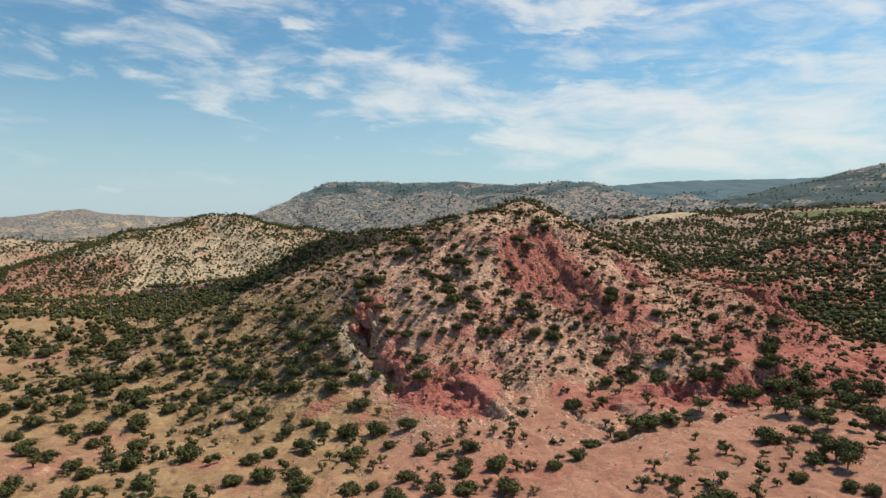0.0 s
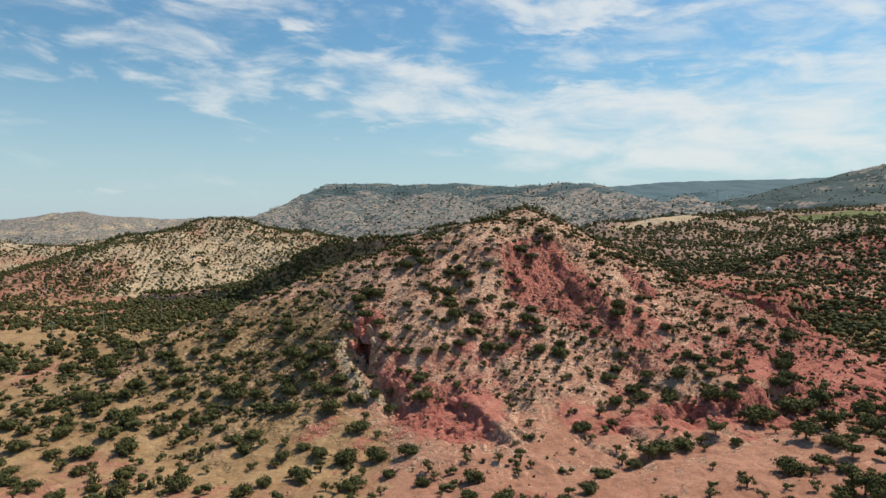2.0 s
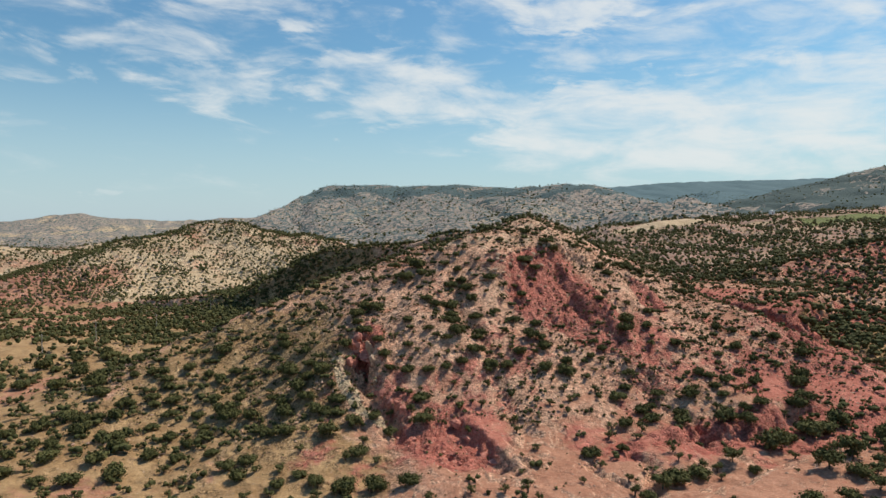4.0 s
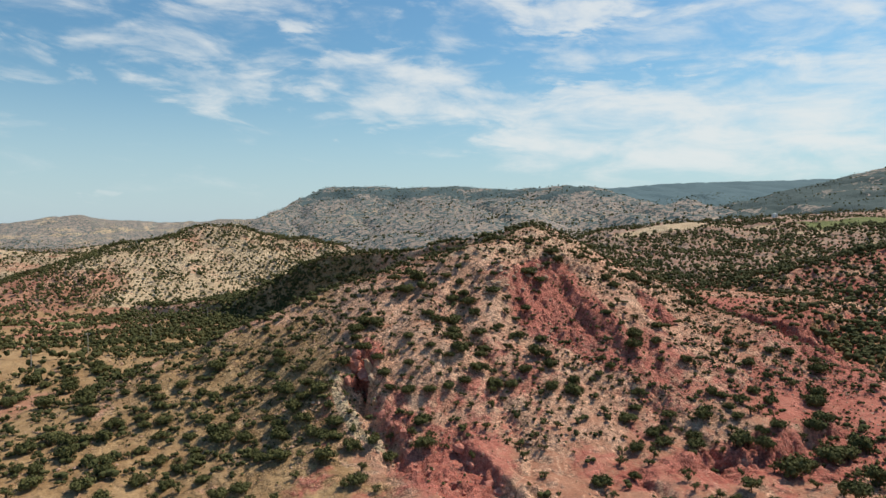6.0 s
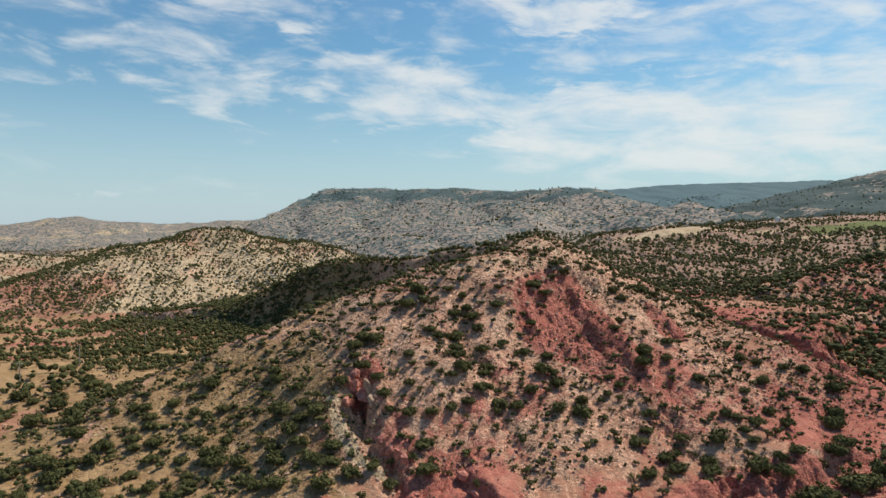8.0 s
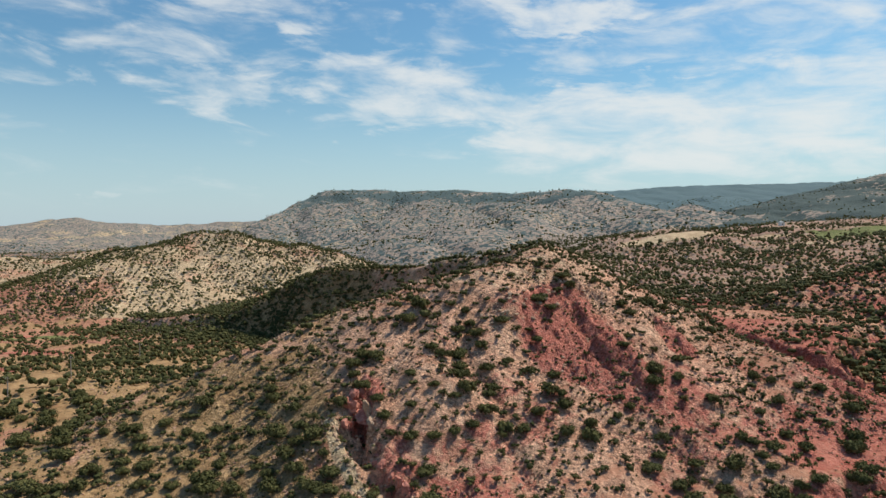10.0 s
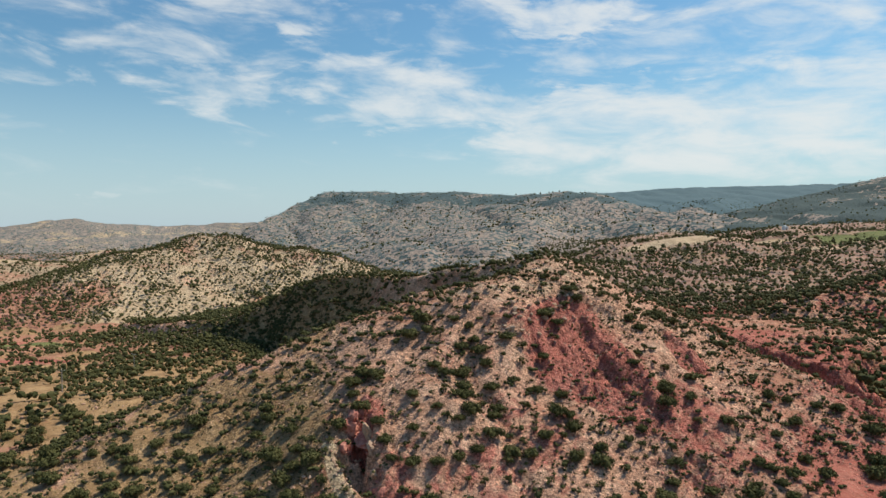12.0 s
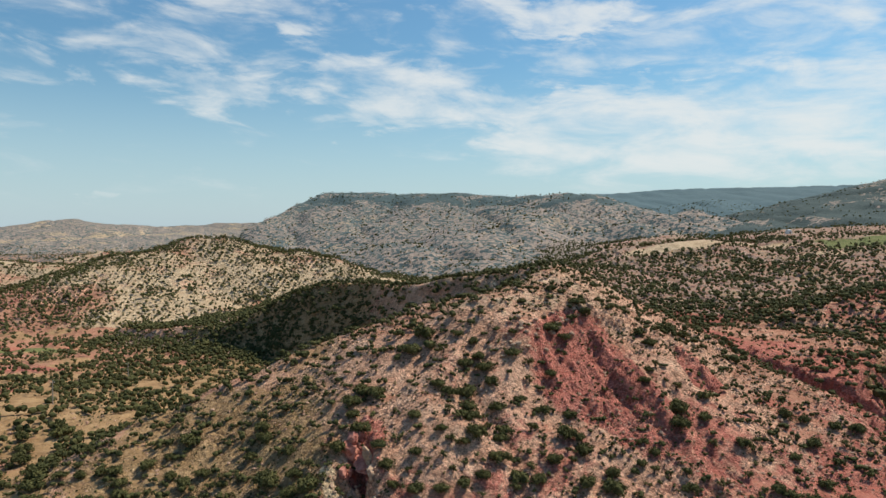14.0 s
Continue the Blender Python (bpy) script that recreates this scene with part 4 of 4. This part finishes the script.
def density(x, y, z, form):
    """Trees to the square metre."""
    far = np.hypot(x, y)
    clump = 1.0 + step(-0.3, 0.6, fractal(x, y, 35, 3, 61)) * np.where(far < 480, 0.3, 0.7) - np.where(far < 480, 0.15, 0.4)
    d = np.full(np.shape(x), 1 / 26.0)
    d = np.where(form == 1, 1 / 10.0, d)
    d = np.where((form == 0) & (far > 520), 1 / 45.0, d)
    d = np.where((np.abs(x - 36) < 12) & (np.abs(y - 218) < 15), 1 / 60.0, d)
    d = np.where((x < -95) & (y > 215) & (y < 520), (1 / 24.0) * (0.25 + 1.6 * step(-0.25, 0.25, fractal(x, y, 26, 2, 63))), d)
    d = np.where((x > 120) & (y > 330) & (y < 560), 1 / 9.0, d)
    d = np.where(form == 2, 1 / 13.0, d)
    d = np.where(form == 3, 1 / 10.0, d)
    d = np.where(form == 4, 1 / 22.0, np.where(form == 5, 1 / 70.0, d))
    d = np.where(np.isin(form, (6, 8)), 1 / 80.0, d)
    d = np.where(form == 7, 1 / 90.0, d)
    d = np.where(form == 9, np.where(far < 760, 1 / 11.0, 1 / 40.0), d)
    d = np.where((x < -22) & (x > -115) & (y > 165) & (y < 275), np.where(y > 212, 1 / 8.0, 1 / 12.0), d)
    crest, _ = along(x, y, [(-240, 520), (-165, 462), (-112, 420), (-76, 385), (-33, 332), (-3, 293)])
    d = np.where((x < -55) & (x > -140) & (y > 250) & (y < 400), 1 / 22.0, d)
    d = np.where((crest < 36) & (x < 10), 1 / 13.0, d)
    d = np.where((x > 70 + 0.1 * (y - 150)) & (y > 140) & (y < 285), 1 / 12.0, d)
    d = np.where((x > 110) & (x < 185) & (y > 285) & (y < 376), 1 / 14.0, d)
    d = np.where((x > 185) & (y > 285) & (y < 380), 1 / 5.0, d)
    d = np.where((x > 127 + 0.3 * np.abs(y - 240)) & (y > 170) & (y < 285), 1 / 4.5, d)
    d = np.where((x > 156) & (y > 280) & (y < 376), 1 / 4.5, d)
    d = np.where((x < 16) & (x > -60) & (y > 205) & (y < 275) & (form == 1), 1 / 8.0, d)
    clearing = np.minimum(np.hypot((x + 113) / 10, (y - 255) / 8), np.minimum(np.hypot((x + 225) / 30, (y - 392) / 14), np.hypot((x + 280) / 42, (y - 476) / 11)))
    d = np.where(clearing < 1, 1 / 300.0, d)
    d = np.where(np.hypot(x - 362, y - 725) < 16, 1 / 400.0, d)
    fields = np.minimum(np.hypot((x - 212) / 44, (y - 648) / 20), np.hypot((x - 300) / 32, (y - 650) / 11))
    d = np.where(np.minimum(fields, np.hypot((x - 400) / 60, (y - 635) / 24)) < 1, 1 / 400.0, d)
    d = np.where((x > 110) & (y > 378) & (y < 455), 1 / 5.0, d)
    d = np.where((form == 0) & (far > 480) & (far < 1150) & (x > -0.1 * y) & (x < 0.3 * y), 1 / 30.0, d)
    wash, _ = along(x, y, [(0, 96), (18, 104), (33, 119), (46, 126), (62, 124)])
    d = np.where(wash < 11, 1 / 900.0, d)
    west, _ = along(x, y, [(-75, 128), (-48, 138), (-28, 140)])
    d = np.where((west < 9) | ((y < 165) & (x < 30)), np.where(x < -12, 1 / 48.0, 1 / 75.0), d)
    return d * clump


def scatter(rng, r0, r1, limit, spread=41.0):
    """Places in a ring of the view's side of the land, as dense as density() says."""
    area = math.radians(2 * spread) * (r1 * r1 - r0 * r0) / 2
    count = int(area / 4.0)
    r = np.sqrt(rng.uniform(r0 * r0, r1 * r1, count))
    a = np.radians(rng.uniform(-spread, spread, count))
    x, y = r * np.sin(a), r * np.cos(a)
    z, form = land(x, y)
    keep = rng.uniform(size=count) < density(x, y, z, form) * 4.0
    x, y, z, form = (v[keep][:limit] for v in (x, y, z, form))
    return x, y, z, form


def thinned(x, y, gap):
    """Which of the places stand clear of the earlier ones."""
    cells, keep = {}, []
    for i, (px, py) in enumerate(zip(x, y)):
        cx, cy = int(px // gap), int(py // gap)
        if all((px - qx) ** 2 + (py - qy) ** 2 > gap * gap for u in (-1, 0, 1) for v in (-1, 0, 1) for qx, qy in cells.get((cx + u, cy + v), ())):
            cells.setdefault((cx, cy), []).append((px, py))
            keep.append(i)
    return np.array(keep, int)


def grove(name, label, rng, x, y, z, scale, models):
    """Many far trees as one mesh, from a few small models."""
    all_v, all_f, tones, at = [], [], [], 0
    pick = rng.integers(len(models), size=len(x))
    for k, (v, f) in enumerate(models):
        f = np.concatenate([f[:, :3], f[:, [0, 2, 3]]])
        f = f[(f[:, 0] != f[:, 1]) & (f[:, 1] != f[:, 2]) & (f[:, 0] != f[:, 2])]
        some = np.where(pick == k)[0]
        if not len(some):
            continue
        turn, s = rng.uniform(0, 2 * math.pi, len(some)), scale[some]
        c, q = np.cos(turn)[:, None], np.sin(turn)[:, None]
        squash = rng.uniform(0.75, 1.15, (len(some), 1))
        px = (v[:, 0] * c - v[:, 1] * q) * s[:, None] + x[some, None]
        py = (v[:, 0] * q + v[:, 1] * c) * s[:, None] + y[some, None]
        pz = v[:, 2] * s[:, None] * squash + z[some, None]
        all_v.append(np.stack([px, py, pz], -1).reshape(-1, 3))
        all_f.append((f[None] + (np.arange(len(some)) * len(v))[:, None, None]).reshape(-1, f.shape[1]) + at)
        tones.append(np.repeat(rng.uniform(size=len(some)), len(v)))
        at += len(some) * len(v)
    me = mesh_of(name, np.concatenate(all_v), np.concatenate(all_f), SCRUB, {"tone": np.concatenate(tones)}, False)
    return tagged(new(name, me), label, "trees", kind="stuff")


def small_model(seed, leaves, lobe_count, wide=5.0, tall=3.4, sides=5, rings=2, size=0.1):
    rng = np.random.default_rng(seed)
    lobes = crown_lobes(rng, wide, tall, lobe_count, 0.0)
    bodies = [blob(rng, l, rings, sides, 0.95) for l in lobes]
    pieces = ([puff(rng, lobes, leaves, size * wide)] if leaves else []) + bodies
    return joined(pieces)


def strewn(rng, count, floor):
    """Places for small things, thick on stony ground and on the near hill."""
    x, y = rng.uniform(-150, 150, 5 * count), rng.uniform(98, 300, 5 * count)
    z, form = land(x, y)
    chance = (floor + step(-0.2, 0.7, fractal(x, y, 20, 3, 95))) * np.where(form == 1, 1.0, 0.3) * np.where((y < 165) & (x < 75), 0.12, 1.0) * (np.abs(x) < 0.72 * y - 20)
    keep = np.where(rng.uniform(size=len(x)) < chance)[0][:count]
    return x[keep], y[keep], z[keep], form[keep]


def flank(rng, count):
    """Places on the near side of the crest that runs away from the hill."""
    leg = rng.integers(len(CREST) - 2, size=count)
    t, out = rng.uniform(size=count), rng.uniform(-3, 34, count)
    line = np.array([p[:2] for p in CREST], float)
    p, q = line[leg], line[leg + 1]
    way = (q - p) / np.linalg.norm(q - p, axis=1, keepdims=True)
    at = p + (q - p) * t[:, None] + out[:, None] * np.stack([way[:, 1], -way[:, 0]], 1)
    return at[:, 0], at[:, 1], np.clip(rng.normal(3.3, 0.8, count), 1.6, 5.0)


def plant_all():
    rng = np.random.default_rng(7)
    stand = np.array([t for s in STANDS for t in s])
    stand[:, 2] *= np.where((stand[:, 0] < -22) & (stand[:, 1] > 140), 0.86, 0.97)
    stand[:, 2] = np.minimum(stand[:, 2], 5.2)
    # further trees between them
    x, y, z, form = scatter(rng, 95, 480, 60000)
    size = np.clip(rng.normal(3.1, 0.9, len(x)), 1.3, 5.2)
    size += 0.3 * ((x < 0) & (y > 212)) + 1.5 * ((x < -95) & (y > 215)) + 2.0 * ((x > 128) & (y < 285)) + 1.2 * ((x > 150) & (y > 285) & (y < 380)) + 1.5 * ((x > 110) & (y > 365)) - 1.0 * ((x > 110) & (x < 160) & (y > 285) & (y < 372))
    known = ((x > -24) & (x < 125) & (y > 100) & (y < 240) & ((x > 10) | (y < 206))) & ((x > -24) | (y < 188)) & (np.abs(x) < 0.62 * (y - 20))
    size = np.where(known, np.clip(rng.gamma(5.0, 0.44, len(x)), 0.9, 3.4), size)
    every = np.concatenate([stand, np.stack([x, y, size], 1)])
    keep = thinned(every[:, 0], every[:, 1], 2.3)
    # the steep shaded flank behind the hill is thickly grown
    fx, fy, fs = flank(rng, 2600)
    every = np.concatenate([every[keep], np.stack([fx, fy, fs], 1)])
    keep = np.concatenate([keep, np.full(len(fx), 10**6)])
    z = height(every[:, 0], every[:, 1])
    placed = keep < len(stand)
    rank = np.hypot(every[:, 0], every[:, 1] - 60) + 500 * ~placed
    left = {"tree": 300, "shrub": 280}
    rest = []
    for i in np.argsort(rank):
        px, py, w = every[i]
        sort = "tree" if w > 2.6 else "shrub"
        if left[sort] == 0 or (sort == "shrub" and py > 260):
            rest.append(i)
            continue
        left[sort] -= 1
        among = TREES if sort == "tree" else SHRUBS
        ob, wide = among[rng.integers(len(among)) if (px > 20 and py < 150) or sort == "shrub" else rng.integers(5)]
        s = 0.86 * w / wide
        tall = s * rng.uniform(0.85, 1.2)
        copy_thing(ob, pose(px, py, z[i] - 0.1, 0, 0, rng.uniform(0, 360)) @ Matrix.Diagonal((s * rng.uniform(0.85, 1.2), s * rng.uniform(0.85, 1.2), tall, 1)))
    rest = np.array(rest)
    close = np.hypot(every[rest, 0], every[rest, 1]) < 260
    for some, leaves, lobes in ((rest[close], 64, 3), (rest[~close], 9, 2)):
        grove("woodland", "scattered dark green argan trees over hill and valley", rng, every[some, 0], every[some, 1], z[some] - 0.1, every[some, 2] / (5.4 if leaves > 20 else 4.4), [small_model(k, leaves, lobes, sides=5 if leaves > 20 else 4, size=0.075 if leaves > 20 else 0.1) for k in range(5)])
    x, y, z, form = scatter(rng, 480, 1150, 46000)
    grove("woodland", "dark shrubs and trees dotted over the middle hills", rng, x, y, z, np.clip(rng.normal(1.0, 0.28, len(x)), 0.45, 1.8), [small_model(k, 2, 1, wide=6.5, tall=5.0, size=0.12, sides=5, rings=1) for k in range(30, 34)])
    x, y, z, form = scatter(rng, 1150, 2700, 20000)
    grove("woodland", "far dark scrub over the mountain slopes", rng, x, y, z, np.clip(rng.normal(1.1, 0.35, len(x)), 0.5, 2.2) * np.where(form == 8, 0.7, 1.0), [small_model(k, 0, 1, wide=8, tall=4.0, sides=4, rings=1) for k in range(40, 44)])
    # low tufts and loose stones
    x, y, z, form = strewn(rng, 15000, 0.35)
    grove("scrub", "low olive tufts of dry scrub on the slopes", rng, x, y, z - 0.05, np.clip(rng.gamma(2.2, 0.075, len(x)), 0.06, 0.4), [small_model(k, 3, 1, wide=7.0, size=0.16, sides=5, rings=1) for k in range(50, 54)])
    for ob, wide in TREES + SHRUBS:
        for o in (*ob.children, ob):
            bpy.data.objects.remove(o)


plant_all()


# ---- loose stones ----
def lump(seed):
    rng = np.random.default_rng(seed)
    v, f = blob(rng, (0, 0, 0.25, 0.5), 1, 5, 1.0)
    return v * rng.uniform(0.7, 1.3, (1, 3)), np.asarray(f)


def strew():
    rng = np.random.default_rng(3)
    x, y, z, form = strewn(rng, 18000, 0.15)
    ob = grove("stones", "loose tan and reddish stones on the slopes", rng, x, y, z - 0.08, np.clip(rng.gamma(2.2, 0.16, len(x)), 0.18, 1.3), [lump(k) for k in range(5)])
    ob.data.materials.clear()
    ob.data.materials.append(STONE)


strew()


# ---- crags and boulders ----
def rock_mesh(name, seed, size, mat, levels=3, ribs=0.0):
    """A broken block of stone: a lumpy ball cut by a few flat breaks."""
    rng = np.random.default_rng(seed)
    bm = bmesh.new()
    bmesh.ops.create_icosphere(bm, subdivisions=levels, radius=0.5)
    cuts = rng.normal(size=(9, 3))
    cuts /= np.linalg.norm(cuts, axis=1, keepdims=True)
    reach = rng.uniform(0.26, 0.42, 9)
    for v in bm.verts:
        p = np.array(v.co)
        if ribs:  # blocky rather than round
            p = 0.5 * np.sign(p) * np.abs(2 * p) ** 0.62
        for c, r in zip(cuts, reach):
            over = p @ c - r
            if over > 0:
                p = p - c * over * 0.92
        p *= 1 + 0.16 * noise.noise(Vector(p * 5 + seed))
        if ribs:
            turn = math.atan2(p[1], p[0])
            rib = noise.noise(Vector((3.4 * math.cos(turn), 3.4 * math.sin(turn), seed)))
            bed = noise.noise(Vector((seed, 0.7 * turn, 9 * p[2])))
            p[:2] *= 1 + ribs * (1.5 * rib + 0.6 * bed)
        p += 0.05 * np.array(noise.noise_vector(Vector(p * 11 + seed)))
        v.co = Vector(p * size)
    for f in bm.faces:
        f.smooth = False
    me = bpy.data.meshes.new(name)
    bm.to_mesh(me)
    bm.free()
    me.materials.append(mat)
    return me


def ground_at(x, y):
    return float(height(np.array([float(x)]), np.array([float(y)]))[0])


def crag():
    """The broken red crag with a hollow beside it, and the pale block that leans over the hollow."""
    rng = np.random.default_rng(12)
    blocks = []
    for k in range(11):
        t = k / 10
        tall = 2.4 + 1.2 * math.sin(math.pi * min(1, 0.25 + 0.8 * t)) + rng.uniform(-0.4, 0.4)
        blocks.append((-25.8 + 3.6 * t + rng.normal() * 0.7, 187.0 + 10.5 * t + rng.normal() * 0.6, -0.06 * tall, rng.uniform(2.4, 3.8), tall, rng.uniform(0, 360)))
    blocks += ((-11.8, 170.0, 0.4, 2.6, 3.6, 10), (-10.2, 168.6, 0.2, 2.4, 3.2, 95), (-13.6, 172.2, 0.0, 2.2, 2.4, 150),
              (-17.6, 178.0, -0.4, 2.4, 2.2, 40), (-15.9, 175.2, -0.4, 2.0, 2.0, 220), (2.6, 164.8, -0.8, 3.4, 2.2, 75), (4.6, 160.6, -0.8, 3.2, 2.0, 140),
              (6.6, 157.6, -0.8, 3.4, 2.2, 300), (8.4, 152.4, -0.8, 3.2, 2.0, 20), (10.0, 148.0, -0.8, 3.0, 1.8, 190))
    for n, (dx, dy, up, w, tall, turn) in enumerate(blocks):
        ob = new("crag", rock_mesh("crag", 5 + 3 * n, (w, w * 0.9, tall), RED_ROCK, levels=3, ribs=0.2))
        ob.matrix_world = pose(dx, dy, ground_at(dx, dy) + up, 10, -12, turn)
        tagged(ob, "broken red clay crag beside a dark hollow", "rock", "crags beside the hollow")
    for dx, dy, up, size, tip in ((-19.9, 187.6, 0.9, (2.4, 4.0, 5.6), -24), (-18.9, 183.6, 0.3, (2.0, 3.2, 4.0), -18), (-18.2, 180.4, -0.1, (1.6, 2.4, 2.6), -10)):
        ob = new("boulder", rock_mesh("boulder", int(20 + dy), size, PALE_ROCK, levels=4, ribs=0.1))
        ob.matrix_world = pose(dx, dy, ground_at(dx, dy) + up, 8, tip, 15)
        tagged(ob, "large pale limestone block leaning over a hollow", "rock")
    # the ledge that roofs the hollow
    ob = new("boulder", rock_mesh("boulder", 77, (6.6, 7.0, 3.0), RED_ROCK, levels=4, ribs=0.12))
    ob.matrix_world = pose(-21.2, 189.4, -28.3, 6, -6, 30)
    tagged(ob, "overhanging red ledge above a dark hollow", "rock")


crag()

BLOCKS = [rock_mesh("boulder", 30 + k, (1.0, 0.85, 0.6), PALE_ROCK, levels=2) for k in range(4)]
RED_BLOCKS = [rock_mesh("boulder", 40 + k, (1.0, 0.9, 0.65), RED_ROCK, levels=2) for k in range(3)]


def boulders(line, count, wide, low, high, label, meshes, seed, group):
    """Blocks strewn along the outcrop of a hard bed."""
    rng = np.random.default_rng(seed)
    for _ in range(count):
        k = rng.integers(len(line) - 1)
        t = rng.uniform()
        x = line[k][0] + t * (line[k + 1][0] - line[k][0]) + rng.normal() * wide
        y = line[k][1] + t * (line[k + 1][1] - line[k][1]) + rng.normal() * wide
        s = rng.uniform(low, high)
        ob = new("boulder", meshes[rng.integers(len(meshes))])
        ob.matrix_world = pose(x, y, ground_at(x, y) + 0.1 * s, rng.uniform(-15, 15), rng.uniform(-15, 15), rng.uniform(0, 360)) @ Matrix.Diagonal((s, s * rng.uniform(0.7, 1.2), s * rng.uniform(0.7, 1.3), 1))
        tagged(ob, label, "rock", group)


boulders([(8, 219), (14, 219), (18, 222), (24, 228), (31, 234), (40, 238)], 60, 2.0, 0.6, 2.2, "pale tan block of the outcrop under the hilltop", BLOCKS, 61, "blocks of the upper outcrop")
boulders([(68, 232), (78, 234), (84, 232), (93, 229), (97, 222), (100, 211), (99, 190)], 50, 2.6, 0.4, 1.4, "flat pale slab of stone on the shoulder", BLOCKS, 62, "slabs on the shoulder")
boulders([(-27.5, 185), (-24.6, 178.5), (-20, 171.3), (-16, 167), (-11.5, 159.5)], 50, 0.7, 0.4, 1.5, "pale limestone block along the rim of the ravine", BLOCKS, 63, "blocks of the ravine rim")
boulders([(-19, 183), (-16, 173), (-12, 165), (-6, 156), (4, 150), (10, 146)], 45, 1.8, 0.4, 1.4, "red clay block fallen into the ravine", RED_BLOCKS, 64, "fallen blocks in the ravine")
boulders([(-16, 204), (-8, 207), (0, 212), (2, 200), (-10, 196)], 45, 5.0, 0.35, 1.1, "tan stone block on the stony spur", BLOCKS, 65, "stones of the spur")
boulders([(30, 212), (40, 205), (45, 195), (36, 190), (55, 185)], 40, 6.0, 0.3, 1.0, "reddish stone lying below the scarp", RED_BLOCKS, 66, "stones below the scarp")


# ---- poles of the power line in the valley ----
def cylinder(bm, p, q, a, b, sides=8):
    verts, faces = tube(p, q, a, b, sides)
    made = [bm.verts.new(v) for v in verts]
    for f in faces:
        bm.faces.new([made[i] for i in f])
    bm.faces.new(made[:sides][::-1])
    bm.faces.new(made[sides:])


def solid(name, build, mat, parent, label=""):
    bm = bmesh.new()
    build(bm)
    bmesh.ops.recalc_face_normals(bm, faces=bm.faces)
    me = bpy.data.meshes.new(name)
    bm.to_mesh(me)
    bm.free()
    me.materials.append(mat)
    return part(name, me, parent, label)


def power_pole(x, y):
    ob = new("power_pole")
    ob.location = (x, y, ground_at(x, y))
    tagged(ob, "thin pale wooden power pole with a short crossarm", "pole", "poles of the power line")
    solid("post", lambda bm: cylinder(bm, (0, 0, -0.8), (0, 0, 8.4), 0.19, 0.13), WOOD, ob)
    solid("crossarm", lambda bm: cylinder(bm, (-0.9, 0, 7.9), (0.9, 0, 7.9), 0.07, 0.07, 6), WOOD, ob)
    for k in (-0.8, 0, 0.8):
        solid("insulator", lambda bm: cylinder(bm, (k, 0, 7.9 if k else 8.38), (k, 0, 8.22 if k else 8.7), 0.07, 0.04, 6), WHITEWASH, ob, "small pale insulator")
    return ob


for px, py in ((-145, 249), (-144, 284), (-143, 339), (-157, 455)):
    power_pole(px, py)


# ---- the small white house on the plateau ----
def white_house():
    x, y = 362, 737
    ob = new("house")
    ob.location = (x, y, ground_at(x, y) - 0.2)
    tagged(ob, "small whitewashed domed house on the plateau", "house")

    def walls(bm):
        made = bmesh.ops.create_cube(bm, size=1.0, matrix=Matrix.Translation((0, 0, 1.6)) @ Matrix.Diagonal((4.6, 4.4, 3.6, 1)))
        bmesh.ops.bevel(bm, geom=bm.edges[:], offset=0.12, segments=2, affect="EDGES")

    def dome(bm):
        bmesh.ops.create_uvsphere(bm, u_segments=20, v_segments=10, radius=1.9, matrix=Matrix.Translation((0, 0, 3.3)) @ Matrix.Diagonal((1, 1, 0.8, 1)))

    def panel(bm):
        bmesh.ops.create_cube(bm, size=1.0, matrix=Matrix.Translation((0.3, -2.22, 1.1)) @ Matrix.Diagonal((1.0, 0.08, 2.0, 1)))

    def parapet(bm):
        for sx, sy, w, d in ((0, -2.1, 4.6, 0.25), (0, 2.1, 4.6, 0.25), (-2.2, 0, 0.25, 3.9), (2.2, 0, 0.25, 3.9)):
            bmesh.ops.create_cube(bm, size=1.0, matrix=Matrix.Translation((sx, sy, 3.6)) @ Matrix.Diagonal((w, d, 0.4, 1)))

    solid("wall", walls, WHITEWASH, ob)
    solid("dome", dome, WHITEWASH, ob)
    solid("parapet", parapet, WHITEWASH, ob)
    solid("door", panel, DOOR, ob, "dark brown wooden door")


white_house()
